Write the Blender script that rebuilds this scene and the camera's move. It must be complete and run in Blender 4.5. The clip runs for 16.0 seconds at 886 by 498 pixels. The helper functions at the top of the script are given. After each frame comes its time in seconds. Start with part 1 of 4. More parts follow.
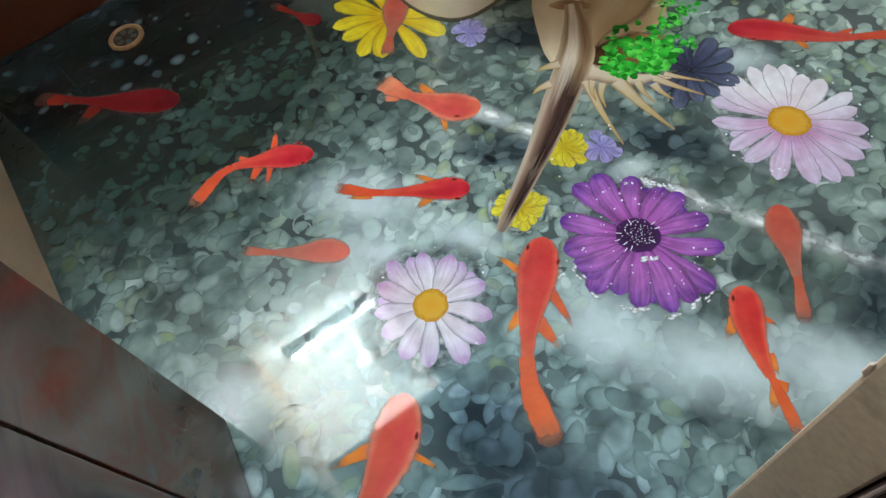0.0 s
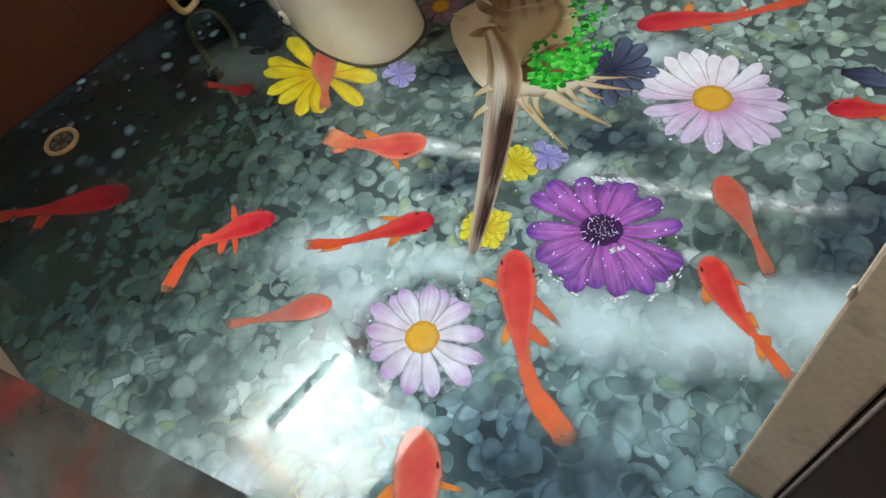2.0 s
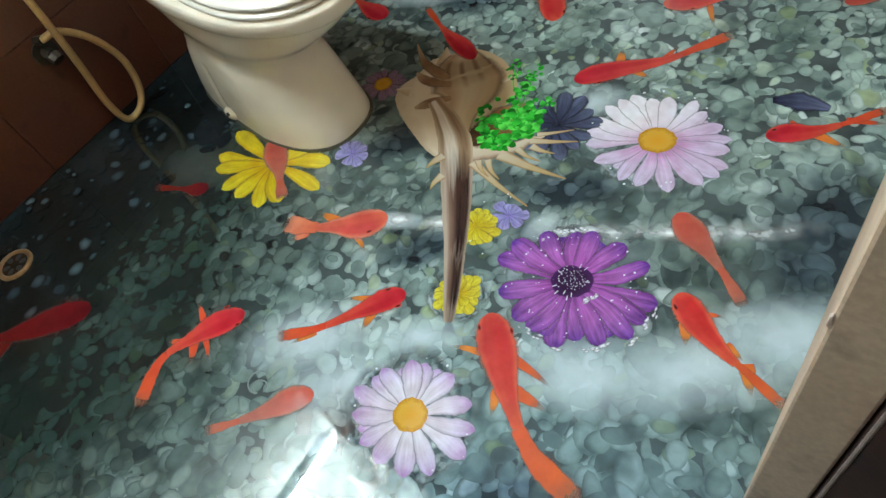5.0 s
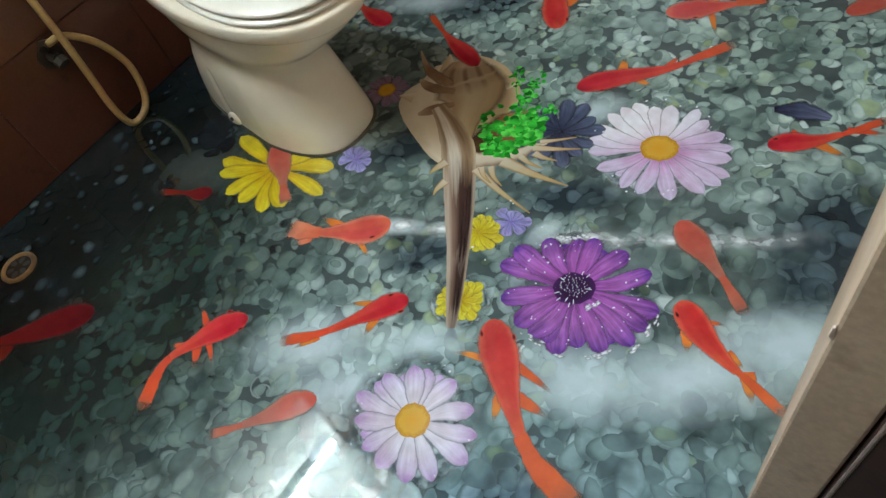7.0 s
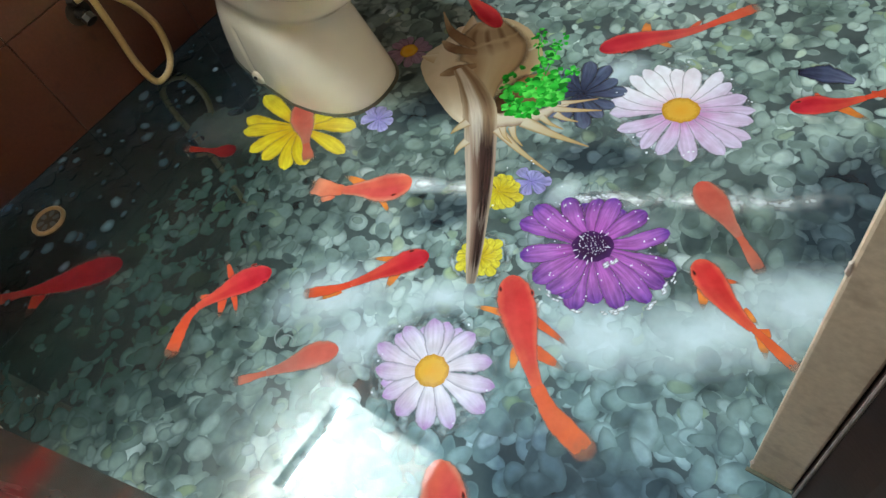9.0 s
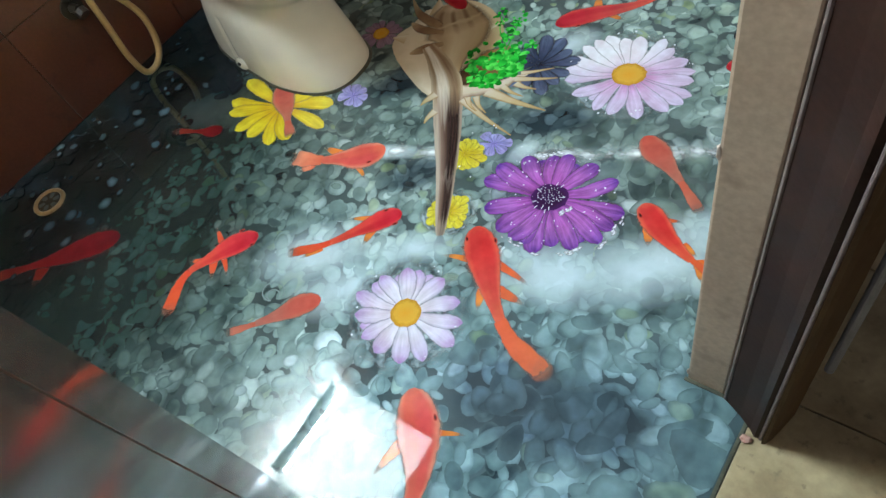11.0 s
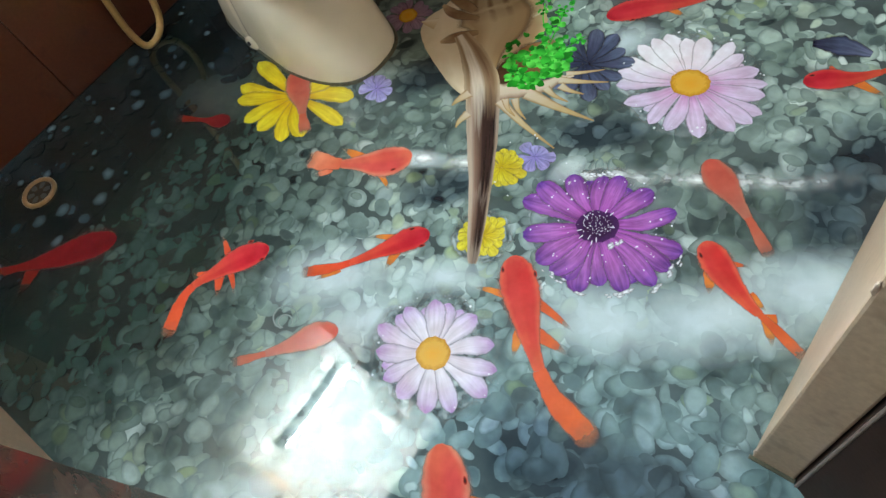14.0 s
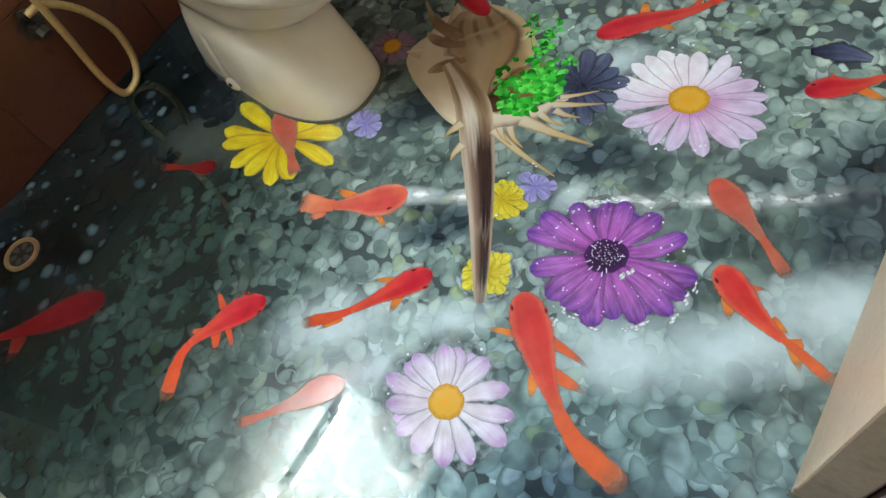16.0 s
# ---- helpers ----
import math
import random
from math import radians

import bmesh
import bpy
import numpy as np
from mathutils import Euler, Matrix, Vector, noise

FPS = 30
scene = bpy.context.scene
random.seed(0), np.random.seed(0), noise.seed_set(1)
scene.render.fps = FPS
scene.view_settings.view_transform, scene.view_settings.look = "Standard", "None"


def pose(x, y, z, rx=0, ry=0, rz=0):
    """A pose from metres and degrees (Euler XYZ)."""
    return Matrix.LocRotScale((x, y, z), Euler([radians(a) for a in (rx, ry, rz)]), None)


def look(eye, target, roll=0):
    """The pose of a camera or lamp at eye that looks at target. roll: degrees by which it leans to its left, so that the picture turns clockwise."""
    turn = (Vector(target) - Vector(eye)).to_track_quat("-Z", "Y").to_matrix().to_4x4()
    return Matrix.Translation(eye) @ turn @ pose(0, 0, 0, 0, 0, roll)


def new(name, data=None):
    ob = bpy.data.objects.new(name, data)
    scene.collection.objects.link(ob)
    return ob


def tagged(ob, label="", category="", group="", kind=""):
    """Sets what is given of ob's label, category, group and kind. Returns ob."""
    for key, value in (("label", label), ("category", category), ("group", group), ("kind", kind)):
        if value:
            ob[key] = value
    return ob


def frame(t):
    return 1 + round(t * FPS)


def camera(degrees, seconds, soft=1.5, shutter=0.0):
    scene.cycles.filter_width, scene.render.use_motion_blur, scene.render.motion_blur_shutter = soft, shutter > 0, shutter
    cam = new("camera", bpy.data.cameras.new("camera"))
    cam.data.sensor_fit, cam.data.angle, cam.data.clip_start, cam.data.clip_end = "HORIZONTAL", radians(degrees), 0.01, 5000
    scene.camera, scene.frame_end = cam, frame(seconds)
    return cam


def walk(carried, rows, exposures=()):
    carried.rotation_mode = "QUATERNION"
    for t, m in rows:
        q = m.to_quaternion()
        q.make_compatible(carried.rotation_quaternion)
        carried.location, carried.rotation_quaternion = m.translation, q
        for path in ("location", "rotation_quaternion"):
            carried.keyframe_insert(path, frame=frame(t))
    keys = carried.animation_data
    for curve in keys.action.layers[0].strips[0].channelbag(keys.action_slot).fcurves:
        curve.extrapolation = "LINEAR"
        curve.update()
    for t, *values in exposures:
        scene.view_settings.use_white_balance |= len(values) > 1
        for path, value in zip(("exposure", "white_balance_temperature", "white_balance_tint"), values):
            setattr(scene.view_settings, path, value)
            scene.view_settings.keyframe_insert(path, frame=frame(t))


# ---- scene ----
cam = camera(65.6, 16.0, soft=1.45)
PATH = [
    (0, (0.548, -0.164, 1.113), (-0.421, 0.219, -0.595), -15.7),
    (0.5, (0.563, -0.202, 1.115), (-0.424, 0.23, -0.57), -18.3),
    (1, (0.546, -0.217, 1.134), (-0.413, 0.264, -0.554), -19.0),
    (1.5, (0.55, -0.215, 1.136), (-0.407, 0.299, -0.543), -19.7),
    (2, (0.544, -0.218, 1.146), (-0.396, 0.342, -0.529), -19.7),
    (2.5, (0.553, -0.219, 1.145), (-0.409, 0.372, -0.506), -20.4),
    (3, (0.54, -0.22, 1.151), (-0.413, 0.397, -0.496), -20.6),
    (3.5, (0.539, -0.214, 1.153), (-0.416, 0.42, -0.486), -22.0),
    (4, (0.535, -0.211, 1.153), (-0.414, 0.468, -0.471), -22.2),
    (6.5, (0.525, -0.21, 1.164), (-0.405, 0.577, -0.422), -20.0),
    (7, (0.524, -0.213, 1.166), (-0.42, 0.545, -0.426), -20.6),
    (7.5, (0.516, -0.222, 1.168), (-0.428, 0.501, -0.439), -20.9),
    (8, (0.516, -0.227, 1.166), (-0.422, 0.47, -0.457), -20.9),
    (8.5, (0.529, -0.246, 1.163), (-0.421, 0.435, -0.46), -21.4),
    (9, (0.538, -0.257, 1.168), (-0.41, 0.424, -0.456), -22.1),
    (9.2, (0.549, -0.256, 1.16), (-0.402, 0.442, -0.455), -21.9),
    (11.3, (0.69, -0.364, 1.201), (-0.255, 0.339, -0.416), -23.4),
    (11.5, (0.676, -0.358, 1.188), (-0.266, 0.326, -0.439), -23.9),
    (12, (0.632, -0.313, 1.197), (-0.293, 0.311, -0.463), -25.2),
    (12.5, (0.564, -0.28, 1.188), (-0.336, 0.32, -0.494), -24.5),
    (13, (0.526, -0.271, 1.176), (-0.343, 0.331, -0.521), -23.5),
    (13.5, (0.515, -0.255, 1.176), (-0.355, 0.341, -0.524), -23.5),
    (14, (0.495, -0.211, 1.174), (-0.388, 0.369, -0.524), -24.0),
    (14.5, (0.452, -0.172, 1.174), (-0.423, 0.399, -0.532), -24.8),
    (15, (0.432, -0.163, 1.174), (-0.441, 0.42, -0.529), -25.5),
    (15.5, (0.428, -0.167, 1.166), (-0.445, 0.435, -0.53), -25.8),
    (16, (0.427, -0.163, 1.164), (-0.443, 0.455, -0.527), -26.2),
]
EXPOSURES = [(0, -0.25, 6480, 15), (1.5, -0.13, 6480, 15), (3.5, 0.01, 6430, 12), (4.2, -0.02, 6430, 12), (6.5, -0.37, 6430, 15), (7.5, -0.27, 6430, 15), (8, -0.04, 6430, 13), (9, 0.04, 6350, 12), (11.5, 0.06, 5980, 11), (12.5, 0.01, 6200, 13), (13.0, -0.05, 6400, 15), (14.5, -0.02, 6520, 14), (16, -0.08, 6490, 15)]
walk(cam, [(t, look(eye, target, roll)) for t, eye, target, roll in PATH], EXPOSURES)
TUBE = 2950.0

# ---- light ----
world = bpy.data.worlds.new("world")
world.use_nodes = True
scene.world = world
world.node_tree.nodes["Background"].inputs["Color"].default_value = (0.95, 0.97, 1.0, 1)
world.node_tree.nodes["Background"].inputs["Strength"].default_value = 0.72

# Room: x from the tube-light wall to the door wall, y from the wall behind the open leaf.
X0, X1, Y0, Y1, TOP = -1.29, 0.54, -0.575, 1.95, 2.75
XOUT = 0.65
DOOR_Y = 0.13
DADO = 1.63
LOFT_Y, LOFT_X, LOFT_Z = 0.13, -0.72, 2.28


# ---- materials ----
class Mat:
    """A small wrapper to write node materials."""

    def __init__(self, name, rough=0.5, metal=0.0, spec=0.5):
        self.m = bpy.data.materials.new(name)
        self.m.use_nodes = True
        self.t = self.m.node_tree
        self.b = self.t.nodes["Principled BSDF"]
        self.b.inputs["Roughness"].default_value = rough
        self.b.inputs["Metallic"].default_value = metal
        self.b.inputs["Specular IOR Level"].default_value = spec

    def node(self, kind, **sets):
        n = self.t.nodes.new(kind)
        for k, v in sets.items():
            n.inputs[k].default_value = v
        return n

    def link(self, a, b):
        self.t.links.new(a, b)

    def where(self):
        return self.t.nodes.new("ShaderNodeNewGeometry").outputs["Position"]

    def noise(self, scale, detail=3.0, rough=0.55, at=None):
        n = self.node("ShaderNodeTexNoise", Scale=scale, Detail=detail, Roughness=rough)
        self.link(at or self.where(), n.inputs["Vector"])
        return n.outputs["Fac"]

    def ramp(self, fac, stops):
        n = self.t.nodes.new("ShaderNodeValToRGB")
        r = n.color_ramp
        while len(r.elements) < len(stops):
            r.elements.new(0.5)
        for e, (p, c) in zip(r.elements, stops):
            e.position, e.color = p, (*c, 1) if len(c) == 3 else c
        self.link(fac, n.inputs["Fac"])
        return n.outputs["Color"]

    def mix(self, fac, a, b, blend="MIX"):
        n = self.t.nodes.new("ShaderNodeMix")
        n.data_type, n.blend_type = "RGBA", blend
        for value, socket in ((fac, n.inputs[0]), (a, n.inputs[6]), (b, n.inputs[7])):
            if isinstance(value, (int, float)):
                socket.default_value = value
            elif isinstance(value, tuple):
                socket.default_value = (*value, 1)
            else:
                self.link(value, socket)
        return n.outputs[2]

    def math(self, op, a, b=0.0, clamp=False):
        n = self.t.nodes.new("ShaderNodeMath")
        n.operation, n.use_clamp = op, clamp
        for value, socket in ((a, n.inputs[0]), (b, n.inputs[1])):
            if isinstance(value, (int, float)):
                socket.default_value = value
            else:
                self.link(value, socket)
        return n.outputs[0]

    def uv(self):
        n = self.t.nodes.new("ShaderNodeUVMap")
        s = self.t.nodes.new("ShaderNodeSeparateXYZ")
        self.link(n.outputs["UV"], s.inputs[0])
        return s.outputs["X"], s.outputs["Y"]

    def blob(self, cx, cy, rx, ry, angle=0.0):
        """1 at a place of the plan, falling to 0 at an ellipse round it."""
        n = self.t.nodes.new("ShaderNodeMapping")
        n.vector_type = "TEXTURE"
        n.inputs["Location"].default_value = (cx, cy, 0)
        n.inputs["Rotation"].default_value = (0, 0, radians(angle))
        n.inputs["Scale"].default_value = (rx, ry, 100)
        self.link(self.where(), n.inputs["Vector"])
        g = self.t.nodes.new("ShaderNodeTexGradient")
        g.gradient_type = "SPHERICAL"
        self.link(n.outputs[0], g.inputs["Vector"])
        return g.outputs["Fac"]

    def bump(self, height, strength, distance=0.01):
        n = self.node("ShaderNodeBump", Strength=strength, Distance=distance)
        self.link(height, n.inputs["Height"])
        self.link(n.outputs[0], self.b.inputs["Normal"])

    def base(self, colour):
        if isinstance(colour, tuple):
            self.b.inputs["Base Color"].default_value = (*colour, 1)
        else:
            self.link(colour, self.b.inputs["Base Color"])
        return self


GLOSS = 0.036


def epoxy(mat):
    """The clear glossy coat over the printed floor: nearly level, with faint waves and smears."""
    mat.bump(mat.noise(5.0, 2.0), 0.024, 0.012)
    smear = mat.noise(2.6, 4.0)
    mat.link(mat.math("MULTIPLY_ADD", smear, 0.03), mat.b.inputs["Roughness"])
    mat.t.nodes[-1].inputs[2].default_value = GLOSS - 0.03
    mat.b.inputs["Specular IOR Level"].default_value = 0.72
    return mat.m


def deep(mat, colour):
    """The print turns to dark water along the tube-light wall and in a few hollows, and to pale milky water elsewhere;
    shade by that wall and glare by the lamp's reflection are painted in too.
    """
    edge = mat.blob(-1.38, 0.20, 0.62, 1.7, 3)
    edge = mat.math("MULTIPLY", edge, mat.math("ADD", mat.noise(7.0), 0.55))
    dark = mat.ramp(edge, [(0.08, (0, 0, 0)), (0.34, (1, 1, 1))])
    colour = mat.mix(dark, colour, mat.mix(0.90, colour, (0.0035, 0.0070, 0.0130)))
    # Shade on the batten's side of the floor, multiplied into the print's own dark tone.
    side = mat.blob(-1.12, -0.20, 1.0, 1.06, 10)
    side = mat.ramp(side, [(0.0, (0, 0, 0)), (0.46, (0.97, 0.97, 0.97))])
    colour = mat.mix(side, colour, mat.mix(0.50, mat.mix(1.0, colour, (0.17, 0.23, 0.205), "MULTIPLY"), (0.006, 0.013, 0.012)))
    hollow = None
    for spec in ((0.40, -0.03, 0.26, 0.13, 20), (-0.20, 0.31, 0.13, 0.07, 45), (0.02, 0.58, 0.17, 0.07, 30), (-0.42, 0.56, 0.14, 0.08, 60), (-0.55, 1.10, 0.25, 0.12, 30), (0.50, 0.66, 0.16, 0.26, 0), (0.30, -0.05, 0.26, 0.14, 0)):
        one = mat.blob(*spec)
        hollow = one if hollow is None else mat.math("MAXIMUM", hollow, one)
    hollow = mat.math("MULTIPLY", hollow, mat.math("ADD", mat.noise(12.0, 4.0), 0.4))
    shade = mat.mix(0.25, mat.mix(1.0, colour, (0.22, 0.27, 0.34), "MULTIPLY"), (0.014, 0.024, 0.036))
    colour = mat.mix(mat.ramp(hollow, [(0.12, (0, 0, 0)), (0.55, (0.92, 0.92, 0.92))]), colour, shade)
    streaky = mat.math("MULTIPLY", mat.blob(-0.89, 0.27, 0.22, 0.13, 25), mat.math("ADD", mat.noise(14.0, 4.0), 0.5))
    colour = mat.mix(mat.ramp(streaky, [(0.1, (0, 0, 0)), (0.8, (0.55, 0.55, 0.55))]), colour, (0.075, 0.092, 0.088))
    # Milky print; the blobs near the tube's reflection are painted glare.
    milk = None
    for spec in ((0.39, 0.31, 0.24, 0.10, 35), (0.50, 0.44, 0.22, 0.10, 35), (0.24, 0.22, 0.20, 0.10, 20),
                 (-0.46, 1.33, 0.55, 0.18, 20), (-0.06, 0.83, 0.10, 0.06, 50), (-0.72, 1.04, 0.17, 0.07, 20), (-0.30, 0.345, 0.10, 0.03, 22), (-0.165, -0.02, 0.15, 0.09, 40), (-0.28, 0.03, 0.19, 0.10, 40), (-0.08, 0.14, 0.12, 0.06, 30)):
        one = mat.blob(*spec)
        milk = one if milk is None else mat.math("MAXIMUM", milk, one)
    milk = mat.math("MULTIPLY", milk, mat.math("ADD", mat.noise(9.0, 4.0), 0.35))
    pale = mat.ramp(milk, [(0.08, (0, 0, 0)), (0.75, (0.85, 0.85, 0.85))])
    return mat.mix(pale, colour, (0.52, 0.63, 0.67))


def make_print(name, stops, along="u", mottled=0.25, edge=None, grain=60.0, streaks=0.0, soft=False, haze=None, fade=False, back=None):
    """A printed colour that runs along (u) or across (v) its shape, mottled, with an edge of another colour."""
    mat = Mat(name)
    u, v = mat.uv()
    wobble = mat.math("MULTIPLY", mat.math("SUBTRACT", mat.noise(grain, 4.0), 0.5), mottled)
    colour = mat.ramp(mat.math("ADD", u if along == "u" else v, wobble, True), stops)
    if edge:
        side = mat.math("ABSOLUTE", mat.math("SUBTRACT", v, 0.5))
        side = mat.math("ADD", side, mat.math("MULTIPLY", wobble, 0.4))
        colour = mat.mix(mat.ramp(side, [(0.26, (0, 0, 0)), (0.5, (1, 1, 1))]), colour, edge)
    if back:
        spine = mat.math("MULTIPLY", mat.ramp(v, [(0.40, (0, 0, 0)), (0.56, (1, 1, 1)), (0.74, (1, 1, 1)), (0.86, (0, 0, 0))]), mat.ramp(u, [(0.05, (0, 0, 0)), (0.25, (1, 1, 1)), (0.7, (0.8, 0.8, 0.8)), (1.0, (0, 0, 0))]))
        colour = mat.mix(mat.math("MULTIPLY", spine, 0.75), colour, back)
    if streaks:
        spread = mat.t.nodes.new("ShaderNodeCombineXYZ")
        mat.link(mat.math("MULTIPLY", u, 1.6), spread.inputs[0])
        mat.link(mat.math("MULTIPLY", v, 6.0), spread.inputs[1])
        mat.link(mat.math("MULTIPLY", mat.t.nodes.new("ShaderNodeObjectInfo").outputs["Random"], 40.0), spread.inputs[2])
        lines = mat.ramp(mat.noise(1.0, 3.0, 0.6, spread.outputs[0]), [(0.32, (1 - streaks,) * 3), (0.66, (1 + streaks * 0.5,) * 3)])
        colour = mat.mix(1.0, colour, lines, "MULTIPLY")
    if haze:
        white = mat.math("MULTIPLY", mat.blob(*haze), mat.math("ADD", mat.noise(16.0, 3.0), 0.6), True)
        colour = mat.mix(mat.ramp(white, [(0.1, (0, 0, 0)), (0.7, (0.8, 0.8, 0.8))]), colour, (0.82, 0.84, 0.88))
    mat.base(colour)
    if soft:
        colour = mat.mix(1.0, colour, mat.ramp(mat.noise(38.0, 4.0), [(0.3, (0.90, 0.88, 0.88)), (0.7, (1.06, 1.06, 1.06))]), "MULTIPLY")
        colour = mat.mix(1.0, colour, mat.ramp(mat.noise(17.0, 3.0), [(0.36, (0.92, 0.84, 0.86)), (0.62, (1.05, 1.07, 1.05))]), "MULTIPLY")
        rim = mat.math("ABSOLUTE", mat.math("SUBTRACT", v, 0.5))
        rim = mat.math("ADD", rim, mat.math("MULTIPLY", mat.math("SUBTRACT", mat.noise(90.0), 0.5), 0.12))
        shown = mat.ramp(rim, [(0.38, (1, 1, 1)), (0.5, (0, 0, 0))])
        if fade:
            shown = mat.mix(1.0, shown, mat.ramp(mat.math("ADD", u, mat.math("MULTIPLY", wobble, 0.8)), [(0.62, (1, 1, 1)), (1.0, (0.03, 0.03, 0.03))]), "MULTIPLY")
        thin = mat.mix(shown, (0.06, 0.08, 0.08), (0.0, 0.0, 0.0))
        mat.base(mat.mix(1.0, colour, thin, "ADD"))
        mat.link(shown, mat.b.inputs["Alpha"])
    return epoxy(mat)


def water(mat):
    """The soft colour of the printed bed at each place: teal grey, bluer by the doorway, greener by the far walls."""
    colour = mat.ramp(mat.noise(9.0, 4.0), [(0.3, (0.085, 0.120, 0.118)), (0.55, (0.150, 0.205, 0.195)), (0.8, (0.225, 0.285, 0.265))])
    blue = mat.ramp(mat.blob(0.42, -0.12, 0.62, 0.5), [(0.0, (1, 1, 1)), (0.6, (0.86, 0.98, 1.10))])
    return mat.mix(1.0, colour, blue, "MULTIPLY")


def make_floor():
    mat = Mat("printed_water")
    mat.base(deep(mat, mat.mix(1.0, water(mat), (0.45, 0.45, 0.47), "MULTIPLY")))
    return epoxy(mat)


def make_pebbles():
    """Smooth pale stones under water, each of one tone, with soft edges that melt into the bed."""
    mat = Mat("printed_pebbles")
    geo = mat.t.nodes.new("ShaderNodeNewGeometry")
    rnd = geo.outputs["Random Per Island"]
    colour = mat.ramp(rnd, [(0.0, (0.034, 0.052, 0.058)), (0.07, (0.115, 0.160, 0.156)), (0.28, (0.165, 0.226, 0.214)), (0.58, (0.222, 0.296, 0.280)), (0.80, (0.278, 0.356, 0.344)),
                            (0.89, (0.365, 0.446, 0.440)), (0.93, (0.20, 0.26, 0.150)), (0.965, (0.17, 0.235, 0.235)), (1.0, (0.54, 0.63, 0.64))])
    blue = mat.ramp(mat.blob(0.42, -0.12, 0.62, 0.5), [(0.0, (1, 1, 1)), (0.6, (0.84, 0.98, 1.12))])
    colour = mat.mix(1.0, colour, blue, "MULTIPLY")
    u, v = mat.uv()
    worn = mat.math("ADD", v, mat.math("MULTIPLY", mat.math("SUBTRACT", mat.noise(70.0), 0.5), 0.30))
    colour = mat.mix(mat.ramp(worn, [(0.62, (0, 0, 0)), (1.0, (0.68, 0.68, 0.68))]), colour, water(mat))
    low = mat.math("MULTIPLY", mat.ramp(u, [(0.02, (1, 1, 1)), (0.40, (0, 0, 0))]), mat.ramp(worn, [(0.5, (0, 0, 0)), (1.0, (0.42, 0.42, 0.42))]))
    colour = mat.mix(low, colour, (0.040, 0.064, 0.068))
    veins = mat.ramp(mat.noise(42.0, 4.0), [(0.3, (0.86, 0.86, 0.86)), (0.7, (1.10, 1.10, 1.10))])
    colour = mat.mix(1.0, colour, veins, "MULTIPLY")
    clumps = mat.ramp(mat.noise(13.0, 2.0), [(0.34, (0.52, 0.55, 0.56)), (0.50, (1.0, 1.0, 1.0)), (0.68, (1.14, 1.14, 1.13))])
    colour = mat.mix(1.0, colour, clumps, "MULTIPLY")
    big = mat.ramp(mat.noise(3.2, 3.0), [(0.34, (0.50, 0.54, 0.52)), (0.58, (1, 1, 1))])
    colour = mat.mix(1.0, colour, big, "MULTIPLY")
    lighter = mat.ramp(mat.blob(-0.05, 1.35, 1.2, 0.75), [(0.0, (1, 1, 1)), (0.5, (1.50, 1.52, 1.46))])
    # Pale veil of the lit wall's reflection, multiplied into the pebbles' colour here.
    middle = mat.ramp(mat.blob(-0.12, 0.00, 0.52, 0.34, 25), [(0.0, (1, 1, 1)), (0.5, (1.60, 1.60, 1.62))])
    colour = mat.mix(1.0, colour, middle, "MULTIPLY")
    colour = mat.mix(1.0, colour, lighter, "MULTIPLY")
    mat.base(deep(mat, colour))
    return epoxy(mat)


def make_surface(name, a, b, scale, rough, strength=0.15, fine=120.0, spec=0.5, spots=None):
    """A plain surface with broad staining, fine grain and fine relief."""
    mat = Mat(name, rough, spec=spec)
    colour = mat.ramp(mat.noise(scale, 5.0, 0.6), [(0.3, a), (0.7, b)])
    colour = mat.mix(1.0, colour, mat.ramp(mat.noise(fine, 3.0), [(0.3, (0.86, 0.86, 0.86)), (0.7, (1.06, 1.06, 1.06))]), "MULTIPLY")
    if spots:
        colour = mat.mix(mat.ramp(mat.noise(scale * 4.7, 4.0), [(0.60, (0, 0, 0)), (0.72, (0.8, 0.8, 0.8))]), colour, spots)
    mat.base(colour)
    mat.bump(mat.noise(fine, 3.0), strength, 0.002)
    return mat.m


M_FLOOR = make_floor()
M_PEBBLE = make_pebbles()
M_TILE = make_surface("brown_red_tile", (0.072, 0.021, 0.011), (0.112, 0.034, 0.017), 3.0, 0.32, 0.05, spots=(0.05, 0.016, 0.010))
M_GROUT = make_surface("grout", (0.055, 0.030, 0.022), (0.08, 0.045, 0.032), 9.0, 0.9)
M_TAN = make_surface("tan_plaster", (0.40, 0.282, 0.188), (0.48, 0.35, 0.24), 4.0, 0.45, 0.1, spots=(0.30, 0.21, 0.14))
M_WHITE = make_surface("cream_paint", (0.70, 0.68, 0.62), (0.80, 0.78, 0.72), 2.0, 0.7)
M_CEIL = make_surface("grey_plaster", (0.30, 0.30, 0.29), (0.38, 0.38, 0.36), 2.0, 0.8)
M_STONE = make_surface("beige_stone", (0.22, 0.15, 0.075), (0.46, 0.36, 0.20), 9.0, 0.5, 0.1, 60.0, spots=(0.15, 0.11, 0.06))
M_WOOD = make_surface("dark_wood", (0.011, 0.0045, 0.0035), (0.026, 0.011, 0.007), 9.0, 0.50, 0.12, spec=0.09)
M_WOODB = make_surface("brown_wood", (0.060, 0.031, 0.012), (0.095, 0.052, 0.020), 9.0, 0.6, 0.12, spec=0.15)
M_CERAMIC = make_surface("cream_ceramic", (0.86, 0.80, 0.66), (0.89, 0.84, 0.71), 1.5, 0.10, 0.0, 4.0, spec=0.55)
M_SEAT = make_surface("white_plastic", (0.84, 0.81, 0.72), (0.87, 0.84, 0.76), 1.5, 0.18, 0.0, 4.0)
M_SEAL = make_surface("dark_sealant", (0.035, 0.035, 0.020), (0.09, 0.085, 0.05), 30.0, 0.5)
